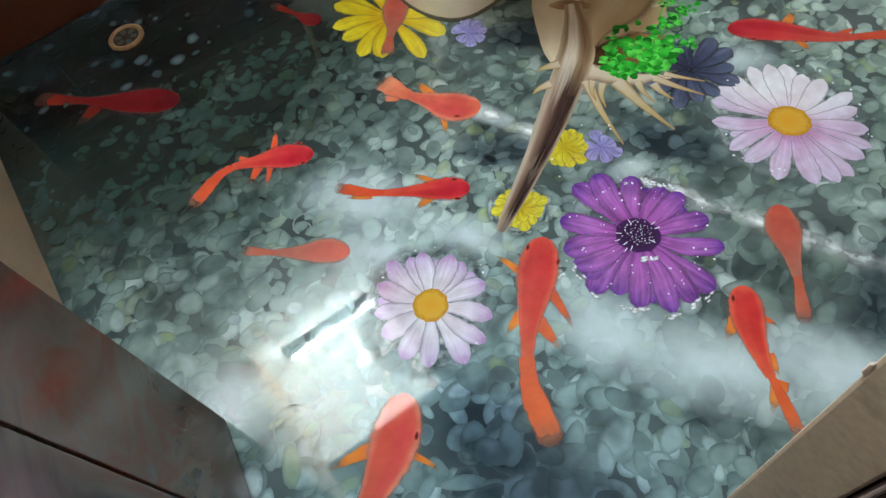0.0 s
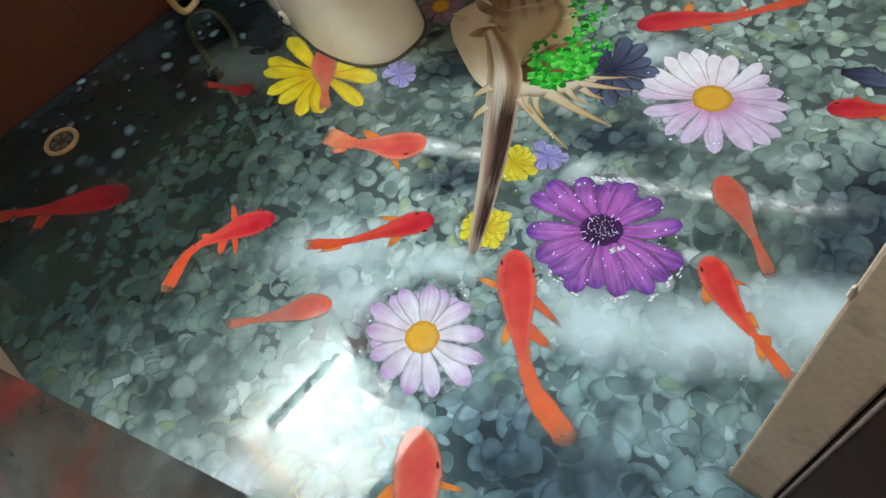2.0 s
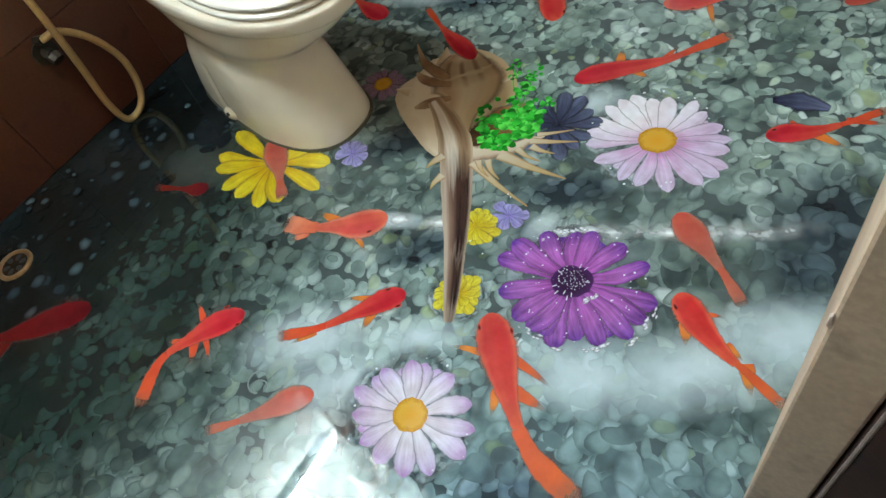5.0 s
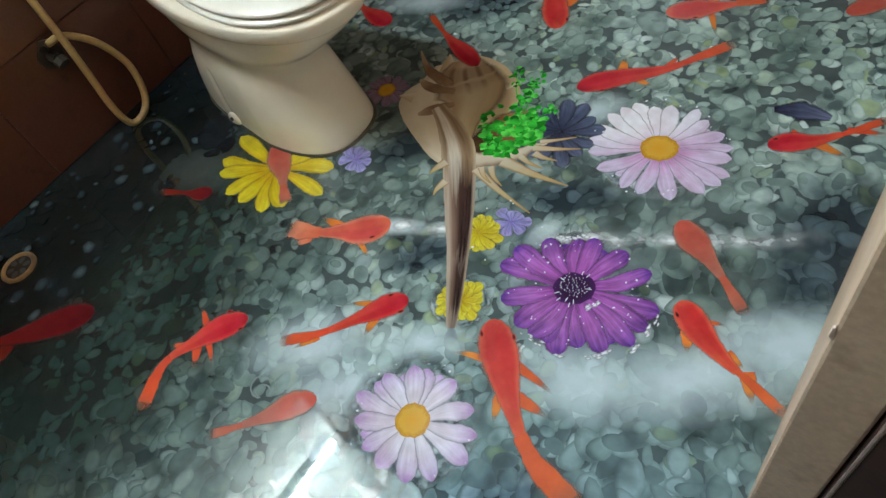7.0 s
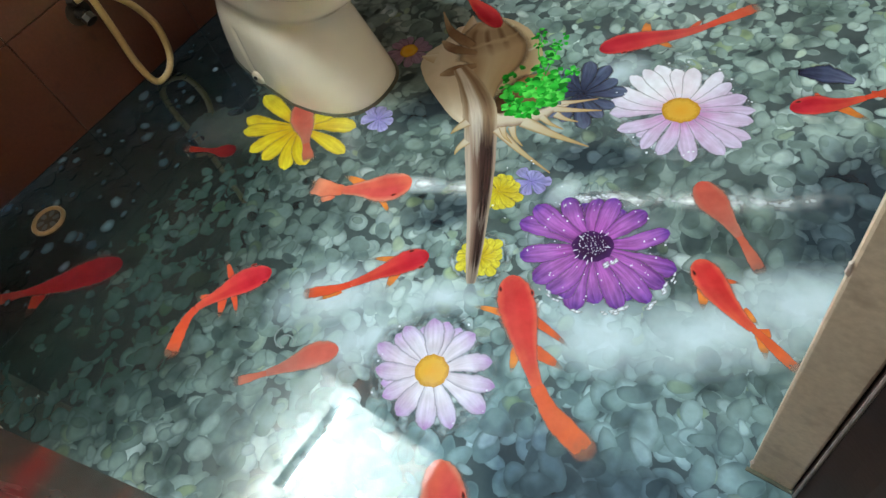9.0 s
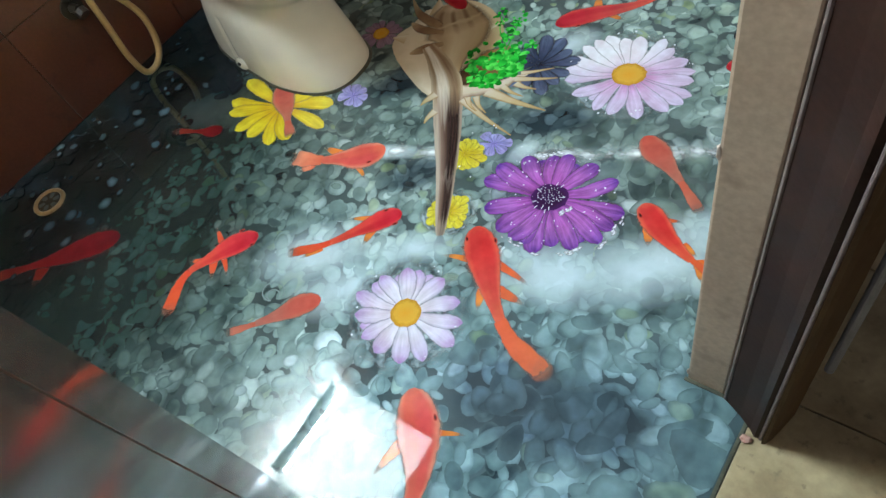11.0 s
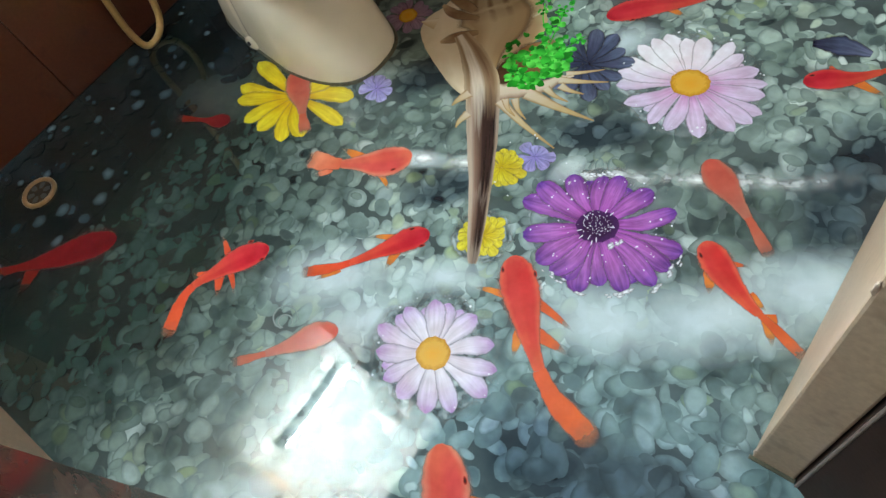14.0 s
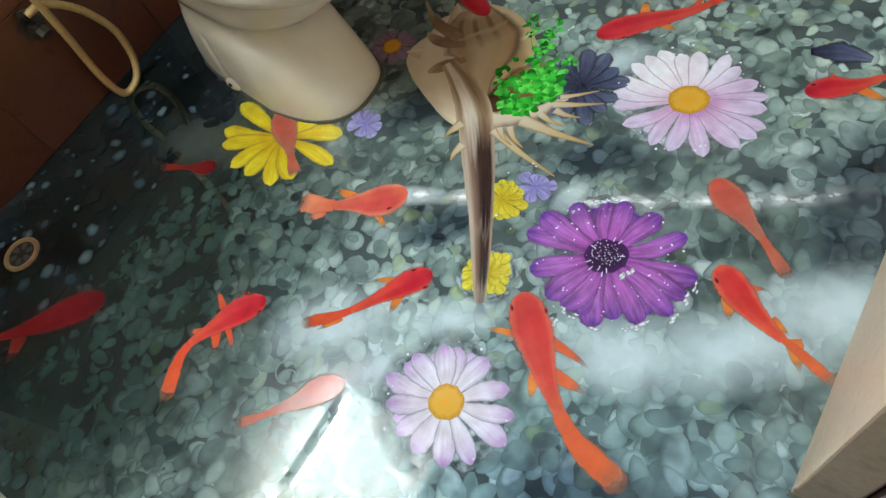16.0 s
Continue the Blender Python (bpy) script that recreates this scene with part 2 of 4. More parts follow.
M_HOSE = make_surface("yellowed_hose", (0.42, 0.28, 0.11), (0.50, 0.35, 0.15), 6.0, 0.35, 0.05)
M_METAL = make_surface("stained_metal", (0.010, 0.007, 0.005), (0.04, 0.03, 0.02), 20.0, 0.4)
M_DRAIN = make_surface("brass_drain", (0.15, 0.07, 0.02), (0.27, 0.135, 0.04), 30.0, 0.38)
M_RUBBLE = make_surface("broken_plaster", (0.30, 0.13, 0.09), (0.48, 0.30, 0.24), 60.0, 0.7, 0.3)
M_BLACK = make_surface("dark_hollow", (0.006, 0.006, 0.006), (0.012, 0.012, 0.012), 30.0, 0.7)
M_GREY = make_surface("grey_batten", (0.16, 0.14, 0.13), (0.24, 0.21, 0.20), 8.0, 0.5)
M_PVC = make_surface("pale_conduit", (0.17, 0.16, 0.16), (0.25, 0.24, 0.23), 8.0, 0.4)
M_CHIP = make_surface("chipped_plaster", (0.50, 0.38, 0.29), (0.62, 0.50, 0.41), 60.0, 0.8, 0.3)
# Paler wood colour that stands for the highlight on the jamb's edges.
M_EDGE_LIGHT = make_surface("wood_edge_highlight", (0.10, 0.065, 0.055), (0.19, 0.135, 0.12), 40.0, 0.4, 0.1)
M_GRATE = make_surface("dirty_grate", (0.010, 0.006, 0.004), (0.035, 0.018, 0.009), 60.0, 0.8, spec=0.08)


def make_leaf_wood():
    """Brown marbled laminate of the door leaf, polished."""
    mat = Mat("marbled_laminate", 0.14, spec=0.62)
    n = mat.node("ShaderNodeTexNoise", Scale=4.0, Detail=7.0, Roughness=0.62, Distortion=1.6)
    mat.link(mat.where(), n.inputs["Vector"])
    colour = mat.ramp(n.outputs["Fac"], [(0.30, (0.062, 0.034, 0.028)), (0.48, (0.150, 0.092, 0.074)), (0.58, (0.17, 0.060, 0.036)), (0.66, (0.135, 0.090, 0.078)), (0.8, (0.20, 0.150, 0.132))])
    mat.base(colour)
    mat.bump(mat.noise(8.0, 3.0), 0.05, 0.004)
    return mat.m


def make_glow(strength):
    mat = Mat("tube_glow")
    mat.b.inputs["Emission Color"].default_value = (0.78, 0.96, 1.0, 1)
    mat.b.inputs["Emission Strength"].default_value = strength
    return mat.m


M_LEAF = make_leaf_wood()
M_GLOW = make_glow(TUBE)


# ---- building helpers ----
def part(name, bm, material, parent=None, label="", smooth=False):
    mesh = bpy.data.meshes.new(name)
    bm.normal_update()
    bm.to_mesh(mesh)
    bm.free()
    mesh.materials.append(material)
    if smooth:
        for p in mesh.polygons:
            p.use_smooth = True
    ob = new(name, mesh)
    if parent:
        ob.parent = parent
    if label:
        ob["label"] = label
    return ob


def box(x0, x1, y0, y1, z0, z1, bevel=0.0, bm=None):
    bm = bm or bmesh.new()
    made = bmesh.ops.create_cube(bm, size=1, matrix=Matrix.Translation(((x0 + x1) / 2, (y0 + y1) / 2, (z0 + z1) / 2)) @ Matrix.Diagonal((x1 - x0, y1 - y0, z1 - z0, 1)))
    if bevel:
        edges = list({e for v in made["verts"] for e in v.link_edges})
        bmesh.ops.bevel(bm, geom=edges, offset=bevel, segments=2, profile=0.6, affect="EDGES")
    return bm


def tube(points, radius, sides=12, closed=False):
    """A round tube through points."""
    bm, rings = bmesh.new(), []
    pts = [Vector(p) for p in points]
    for i, p in enumerate(pts):
        d = (pts[min(i + 1, len(pts) - 1)] - pts[max(i - 1, 0)]).normalized()
        a = d.orthogonal().normalized() if i == 0 else (last - d * last.dot(d)).normalized()
        last = a
        b = d.cross(a)
        r = radius(i / (len(pts) - 1)) if callable(radius) else radius
        rings.append([bm.verts.new(p + r * (math.cos(2 * math.pi * k / sides) * a + math.sin(2 * math.pi * k / sides) * b)) for k in range(sides)])
    for r0, r1 in zip(rings, rings[1:]):
        for k in range(sides):
            bm.faces.new((r0[k], r0[(k + 1) % sides], r1[(k + 1) % sides], r1[k]))
    if not closed:
        bm.faces.new(rings[0][::-1])
        bm.faces.new(rings[-1])
    return bm


def smooth_line(points, n):
    """n + 1 points of a Catmull-Rom line through the given ones."""
    p = [np.array(q, float) for q in points]
    p = [2 * p[0] - p[1], *p, 2 * p[-1] - p[-2]]
    out = []
    for i in range(n + 1):
        s = i / n * (len(p) - 3)
        k = min(int(s), len(p) - 4)
        f = s - k
        a, b, c, d = p[k:k + 4]
        out.append(0.5 * (2 * b + (c - a) * f + (2 * a - 5 * b + 4 * c - d) * f * f + (3 * b - a - 3 * c + d) * f**3))
    return out


def profile(stops):
    xs, ys = zip(*stops)
    return lambda u: float(np.interp(u, xs, ys))


def strip(points, width, n=18, m=4, z=0.0, bm=None, ragged=0.0, seed=0):
    """A flat printed shape: a line with a half-width along it; UV runs along and across it."""
    bm = bm or bmesh.new()
    uv = bm.loops.layers.uv.verify()
    line, rng, rows = smooth_line(points, n), random.Random(seed), []
    for i, p in enumerate(line):
        d = line[min(i + 1, n)] - line[max(i - 1, 0)]
        d = d / (np.linalg.norm(d) + 1e-9)
        across = np.array((-d[1], d[0]))
        rows.append([])
        for k in range(m + 1):
            side = 2 * k / m - 1
            w = width(i / n) * (1 + (rng.uniform(-ragged, ragged) if k in (0, m) else 0))
            q = p + across * side * w
            rows[-1].append(bm.verts.new((q[0], q[1], z)))
    for i in range(n):
        for k in range(m):
            corners = ((i, k), (i, k + 1), (i + 1, k + 1), (i + 1, k))
            face = bm.faces.new([rows[a][b] for a, b in corners[::-1]])
            for loop, (a, b) in zip(face.loops, corners[::-1]):
                loop[uv].uv = (a / n, b / m)
    return bm


def disc(cx, cy, r, z=0.0, sides=20, ragged=0.0, seed=0, bm=None, squash=1.0, turn=0.0):
    """A flat printed round: u random, v from the middle to the rim."""
    bm = bm or bmesh.new()
    uv, rng = bm.loops.layers.uv.verify(), random.Random(seed)
    mid = bm.verts.new((cx, cy, z))
    rim = []
    for k in range(sides):
        a = 2 * math.pi * k / sides
        q = r * (1 + rng.uniform(-ragged, ragged))
        x, y = q * math.cos(a), q * math.sin(a) * squash
        rim.append(bm.verts.new((cx + x * math.cos(turn) - y * math.sin(turn), cy + x * math.sin(turn) + y * math.cos(turn), z)))
    for k in range(sides):
        face = bm.faces.new((mid, rim[k], rim[(k + 1) % sides]))
        for loop, value in zip(face.loops, ((0.5, 0.0), (0.5, 1.0), (0.5, 1.0))):
            loop[uv].uv = value
    return bm


def thing(name, x, y, z, label, category, group="", kind=""):
    return tagged(new(name), label, category, group, kind)


def structure(name, bm, material, label, category):
    return tagged(part(name, bm, material), label, category, kind="structure")


# ---- the room ----
floor_bm = box(X0, XOUT, Y0, Y1, -0.05, 0.0)
floor = structure("floor", floor_bm, M_FLOOR, "glossy floor printed with a picture of pebbles under clear water", "floor")

ground = structure("ground", box(XOUT + 0.006, 2.3, -2.5, 3.5, -0.06, -0.003), M_SEAL, "worn beige stone floor outside the doorway", "floor")
# Unseen wall and ceiling, added to keep outside light off the door frame.
structure("wall_light_block", box(2.3, 2.42, -2.5, 3.5, -0.06, TOP), M_TAN, "unseen tan wall added across the passage to block light", "wall")
structure("ceiling", box(XOUT + 0.062, 2.42, -2.5, 3.5, TOP, TOP + 0.1), M_CEIL, "unseen grey ceiling added over the passage to block light", "ceiling")
structure("trim", box(XOUT, XOUT + 0.006, Y0, 0.30, -0.05, 0.004), M_SEAL, "dark seal along the edge of the printed floor", "trim")

wall = structure("wall_west", box(X0 - 0.12, X0 - 0.004, Y0 - 0.12, Y1, -0.05, TOP), M_GROUT, "wall of glossy reddish-brown tiles below cream paint", "wall")
structure("wall_south", box(X0 - 0.004, 0.56, Y0 - 0.12, Y0, -0.05, TOP), M_TAN, "plain tan wall behind the open door leaf", "wall")
structure("wall_north", box(X0 - 0.004, X1, Y1, Y1 + 0.12, -0.05, TOP), M_TILE, "reddish-brown tiled wall at the far end", "wall")
wall_e = structure("wall_east", box(X1, XOUT - 0.045, DOOR_Y, Y1 + 0.12, -0.05, TOP, 0.004), M_TAN, "tan plastered wall ending at the doorway", "wall")
structure("wall_lintel", box(X1, XOUT, Y0 - 0.12, DOOR_Y - 0.002, 2.08, TOP), M_TAN, "tan wall above the doorway", "wall")
structure("wall_outside", box(XOUT - 0.044, XOUT + 0.06, DOOR_Y + 0.09, 3.5, -0.05, TOP), M_WOOD, "dark panelled wall outside the doorway", "wall")
structure("wall_outside", box(0.56, XOUT + 0.06, -2.5, Y0 - 0.03, -0.05, TOP), M_WOOD, "dark panelled wall outside the doorway", "wall")
structure("ceiling", box(X0 - 0.12, XOUT + 0.06, Y0 - 0.12, Y1 + 0.12, TOP, TOP + 0.1), M_CEIL, "dull grey plaster ceiling", "ceiling")

# painted upper part of the tube-light wall and the loft slab over it
structure("wall_paint", box(X0 - 0.004, X0 + 0.004, Y0, LOFT_Y, DADO, LOFT_Z), M_WHITE, "cream painted upper wall round the tube light", "wall")
structure("loft_slab", box(X0, LOFT_X, Y0, LOFT_Y, LOFT_Z, LOFT_Z + 0.1), M_WHITE, "cream painted loft slab above the tube light", "loft")

# wooden door frame
frame_ob = thing("door_frame", 0, 0, 0, "dark brown wooden door frame with a rounded moulding", "door frame")
prof = [(0.607, 0.125), (0.612, 0.118), (0.640, 0.104), (0.662, 0.090), (0.672, 0.080), (0.682, 0.082)]


def post(outline, z0, z1):
    bm = bmesh.new()
    low = [bm.verts.new((x, y, z0)) for x, y in outline]
    high = [bm.verts.new((x, y, z1)) for x, y in outline]
    for i in range(len(outline)):
        j = (i + 1) % len(outline)
        bm.faces.new((low[i], low[j], high[j], high[i]))
    bm.faces.new(low[::-1])
    bm.faces.new(high)
    bmesh.ops.recalc_face_normals(bm, faces=bm.faces)
    return bm


part("jamb", post([*prof, (0.684, 0.20), (0.607, 0.20)], 0.012, 2.08), M_WOOD, frame_ob)
part("moulding", post([(0.685, 0.078), (0.691, 0.081), (0.697, 0.092), (0.703, 0.112), (0.713, 0.150), (0.716, 0.205), (0.685, 0.205)], 0.004, 2.10), M_WOODB, frame_ob, "lighter brown outer moulding")
# Thin rods carry the painted highlight up both edges of the jamb.
for ex, ey in ((0.6095, 0.1195), (0.6815, 0.0812)):
    part("edge_highlight", tube([(ex, ey, 0.014), (ex + 0.0006, ey, 0.7), (ex, ey, 2.06)], 0.0028, 8), M_EDGE_LIGHT, frame_ob, "paler painted highlight along the jamb's edge")
part("jamb", box(0.607, 0.684, Y0 - 0.05, Y0 + 0.055, 0.012, 2.08, 0.006), M_WOOD, frame_ob)
part("head", box(0.607, 0.684, Y0 + 0.055, 0.20, 2.02, 2.08), M_WOOD, frame_ob)

conduit = tagged(part("conduit", tube([(0.731, 0.222, 0.06), (0.731, 0.222, 1.0), (0.731, 0.222, 2.2)], 0.008), M_PVC), "pale plastic conduit standing beside the door frame", "conduit")

# chipped corner and broken plaster
def lump(x, y, z, sx, sy, sz, seed):
    bm, rng = bmesh.new(), random.Random(seed)
    bmesh.ops.create_icosphere(bm, subdivisions=2, radius=1.0)
    for v in bm.verts:
        v.co *= rng.uniform(0.7, 1.15)
        v.co = Vector((x + v.co.x * sx, y + v.co.y * sy, z + v.co.z * sz))
    return bm


for cx, cz, sz in ((0.5402, 0.605, 0.010), (0.5402, 0.03, 0.007)):
    part("chip", lump(cx, DOOR_Y + 0.001, cz, 0.0030, 0.0020, sz * 1.5, int(cz * 100)), M_CHIP, wall_e, "pale chip in the wall's edge")
rubble = tagged(part("plaster_lump", lump(0.662, 0.074, 0.005, 0.010, 0.008, 0.007, 4), M_RUBBLE), "broken reddish plaster at the foot of the door frame", "debris")

# broken seal at the foot of the jamb
structure("trim", box(X1 - 0.004, 0.606, DOOR_Y - 0.006, DOOR_Y, 0.0, 0.005), M_SEAL, "dark seal at the foot of the wall end", "trim")

# ---- open door leaf ----
HINGE, FREE = Vector((0.600, -0.495, 0)), Vector((-0.045, -0.404, 0))
leaf = thing("door_leaf", 0, 0, 0, "open door leaf in polished brown marbled laminate", "door")
turn = math.atan2(FREE.y - HINGE.y, FREE.x - HINGE.x)
leaf.matrix_basis = Matrix.Translation(HINGE) @ Matrix.Rotation(turn, 4, "Z")
WIDE = (FREE - HINGE).length
GROOVE = WIDE - 0.205
part("panel", box(0, GROOVE - 0.0025, 0.0, 0.032, 0.006, 1.98, 0.0015), M_LEAF, leaf)
part("stile", box(GROOVE + 0.0025, WIDE, 0.0, 0.032, 0.006, 1.98, 0.0015), M_LEAF, leaf)
part("core", box(0.004, WIDE - 0.004, 0.006, 0.026, 0.01, 1.976), M_BLACK, leaf, "dark groove between panel and stile")

# ---- toilet ----
toilet = thing("toilet", 0, 0, 0, "cream ceramic pedestal toilet with closed white lid by the tiled wall", "toilet")
CY = 0.560


def loft(sections, sides=48, cap=True, dent=None):
    """Rounded sections (z, x back, x front, half width, squareness of the back), joined into a skin; blunt in front and narrower behind near the floor."""
    bm, rings = bmesh.new(), []
    for z, xb, xf, hw, power in sections:
        ring, up = [], min(1.0, z / 0.32)
        high = min(1.0, max(0.0, (z - 0.19) / 0.16))
        front, taper, cy = 0.76 + 0.19 * up, 0.42 * (1 - high) + 0.06 * high, CY - 0.019 * (1 - high)
        for k in range(sides):
            a = 2 * math.pi * k / sides
            c, s = math.cos(a), math.sin(a)
            xm = xb + (xf - xb) * 0.60
            if c >= 0:
                x, y = xm + (xf - xm) * abs(c) ** front, math.copysign(abs(s) ** front, s)
            else:
                back = abs(c) ** power
                x, y = xm - (xm - xb) * back, math.copysign(abs(s) ** power, s) * (1 - taper * back)
            y = cy + hw * y
            if dent:
                y += dent(x, y, z)
            ring.append(bm.verts.new((x, y, z)))
        rings.append(ring)
    for a, b in zip(rings, rings[1:]):
        for k in range(sides):
            bm.faces.new((a[k], a[(k + 1) % sides], b[(k + 1) % sides], b[k]))
    if cap:
        bm.faces.new(rings[0][::-1])
        bm.faces.new(rings[-1])
    return bm


def side_groove(x, y, z):
    """The upright hollow in the side of the foot, above the bolt."""
    if y > CY or not 0.03 < z < 0.172:
        return 0.0
    near = max(0.0, 1 - abs(x + 0.930 + 0.06 * (z - 0.03)) / 0.014)
    return 0.0055 * near * near * (3 - 2 * near) * min(1.0, (0.172 - z) / 0.02)


def between(sections, n):
    """Sections on a smooth line through the given ones."""
    return [tuple(v) for v in smooth_line(sections, n)]


pedestal = part("pedestal", loft(between([(0.003, -1.10, -0.553, 0.130, 0.45), (0.03, -1.10, -0.558, 0.129, 0.45), (0.09, -1.085, -0.580, 0.126, 0.45), (0.16, -1.060, -0.606, 0.120, 0.45), (0.21, -1.04, -0.618, 0.113, 0.5),
                                         (0.250, -1.03, -0.598, 0.117, 0.55), (0.30, -1.03, -0.525, 0.142, 0.65), (0.34, -1.08, -0.475, 0.152, 0.8), (0.368, -1.12, -0.452, 0.158, 0.9)], 64), 180, dent=side_groove), M_CERAMIC, toilet, smooth=True)
part("rim", loft(between([(0.365, -1.12, -0.452, 0.157, 0.9), (0.370, -1.125, -0.440, 0.163, 0.9), (0.385, -1.13, -0.434, 0.167, 0.9), (0.402, -1.13, -0.434, 0.167, 0.9), (0.410, -1.13, -0.442, 0.161, 0.9)], 14)), M_CERAMIC, toilet, smooth=True)
part("seat", loft(between([(0.411, -1.0, -0.456, 0.150, 0.95), (0.415, -1.0, -0.448, 0.157, 0.95), (0.422, -1.0, -0.448, 0.157, 0.95), (0.426, -1.0, -0.456, 0.150, 0.95)], 8)), M_SEAT, toilet, "white plastic seat ring", smooth=True)
part("lid", loft(between([(0.428, -1.0, -0.460, 0.147, 0.95), (0.432, -1.0, -0.452, 0.153, 0.95), (0.440, -1.0, -0.454, 0.151, 0.95), (0.447, -1.0, -0.478, 0.130, 0.95), (0.450, -1.0, -0.56, 0.08, 0.95)], 14)), M_SEAT, toilet, "closed white plastic lid", smooth=True)
part("base_seal", loft([(0.0008, -1.106, -0.546, 0.136, 0.45), (0.007, -1.104, -0.549, 0.133, 0.45)]), M_SEAL, toilet, "dark sealant line round the foot")
lug = bmesh.new()
bmesh.ops.create_uvsphere(lug, u_segments=20, v_segments=12, radius=1, matrix=Matrix.Translation((-0.912, CY - 0.128, 0.023)) @ Matrix.Diagonal((0.023, 0.010, 0.021, 1)))
lug_ob = part("bolt_lug", lug, M_CERAMIC, toilet, smooth=True)
part("bolt_hole", tube([(-0.910, CY - 0.131, 0.0275), (-0.909, CY - 0.1385, 0.0310)], 0.0058), M_BLACK, lug_ob, "dark bolt hole")

# ---- hose and valve on the tiled wall ----
hose = thing("hose", 0, 0, 0, "yellowed flexible water hose hanging in a loop on the tiled wall", "hose")
line = [(-1.262, 0.30, 0.60), (-1.25, 0.302, 0.45), (-1.235, 0.298, 0.37), (-1.232, 0.296, 0.288), (-1.230, 0.291, 0.192), (-1.226, 0.284, 0.086), (-1.222, 0.297, 0.014), (-1.222, 0.343, 0.012),
        (-1.226, 0.380, 0.053), (-1.228, 0.394, 0.135), (-1.232, 0.378, 0.205), (-1.236, 0.348, 0.262), (-1.245, 0.305, 0.303), (-1.265, 0.268, 0.300)]
part("tubing", tube(smooth_line(line, 90), 0.0095, 14), M_HOSE, hose, smooth=True)
part("nut", tube([(-1.288, 0.262, 0.296), (-1.262, 0.270, 0.300)], 0.013, 6), M_METAL, hose, "dull metal nut")
valve = thing("angle_valve", 0, 0, 0, "dull stained angle valve on the tiled wall", "valve")
part("flange", tube([(-1.290, 0.262, 0.262), (-1.284, 0.262, 0.262)], 0.033, 24), M_METAL, valve)
part("body", tube([(-1.284, 0.262, 0.262), (-1.25, 0.262, 0.262)], 0.014, 16), M_METAL, valve)
part("knob", tube([(-1.25, 0.262, 0.262), (-1.235, 0.262, 0.25)], 0.018, 8), M_METAL, valve)

# ---- floor drain ----
drain = thing("floor_drain", 0, 0, 0, "round brassy floor drain set in the printed floor", "drain")
DX, DY, DR = -1.116, -0.184, 0.046
ring = bmesh.new()
rows = []
for r, z in ((DR, 0.001), (DR, 0.006), (DR - 0.003, 0.009), (DR - 0.008, 0.009), (DR - 0.011, 0.006), (DR - 0.013, 0.0030)):
    rows.append([ring.verts.new((DX + r * math.cos(2 * math.pi * k / 40), DY + r * math.sin(2 * math.pi * k / 40), z)) for k in range(40)])
for a, b in zip(rows, rows[1:]):
    for k in range(40):
        ring.faces.new((a[k], a[(k + 1) % 40], b[(k + 1) % 40], b[k]))
part("ring", ring, M_DRAIN, drain, smooth=True)
part("grate", disc(DX, DY, DR - 0.010, 0.0042, 32), M_GRATE, drain, "dark stained grate")
for k in range(6):
    a = math.pi / 3 * k
    part("slot", strip([(DX + 0.012 * math.cos(a), DY + 0.012 * math.sin(a)), (DX + 0.030 * math.cos(a), DY + 0.030 * math.sin(a))], profile([(0, 0.004), (0.5, 0.0075), (1, 0.006)]), 6, 2, 0.0048), M_BLACK, drain, "dark slot")

# ---- tube light ----
light = thing("tube_light", 0, 0, 0, "lit tube light on a dark batten high on the cream wall", "lamp")
TY0, TY1, TZ = -0.42, 0.07, 1.985
part("batten", box(X0 + 0.072, X0 + 0.098, TY0, TY1 - 0.07, TZ - 0.064, TZ + 0.018, 0.003), M_GREY, light)
part("end_cap", box(X0 + 0.060, X0 + 0.098, TY0 - 0.022, TY0 - 0.001, TZ - 0.058, TZ + 0.014, 0.004), M_GREY, light)
part("end_cap", box(X0 + 0.064, X0 + 0.092, TY1 - 0.069, TY1 - 0.020, TZ - 0.056, TZ - 0.024, 0.004), M_GREY, light)
for y in (TY0 + 0.06, TY1 - 0.11):
    part("bracket", box(X0 + 0.004, X0 + 0.074, y, y + 0.012, TZ - 0.050, TZ - 0.030), M_GREY, light)
part("tube", tube([(X0 + 0.082, TY0, TZ + 0.045), (X0 + 0.082, TY1, TZ + 0.045)], 0.011, 14), M_GLOW, light, "glowing white tube")
pipe = tagged(part("ceiling_pipe", tube([(LOFT_X + 0.012, Y0, LOFT_Z + 0.01), (LOFT_X + 0.012, LOFT_Y, LOFT_Z + 0.01)], 0.012), M_BLACK), "dark pipe along the edge of the loft slab", "pipe")

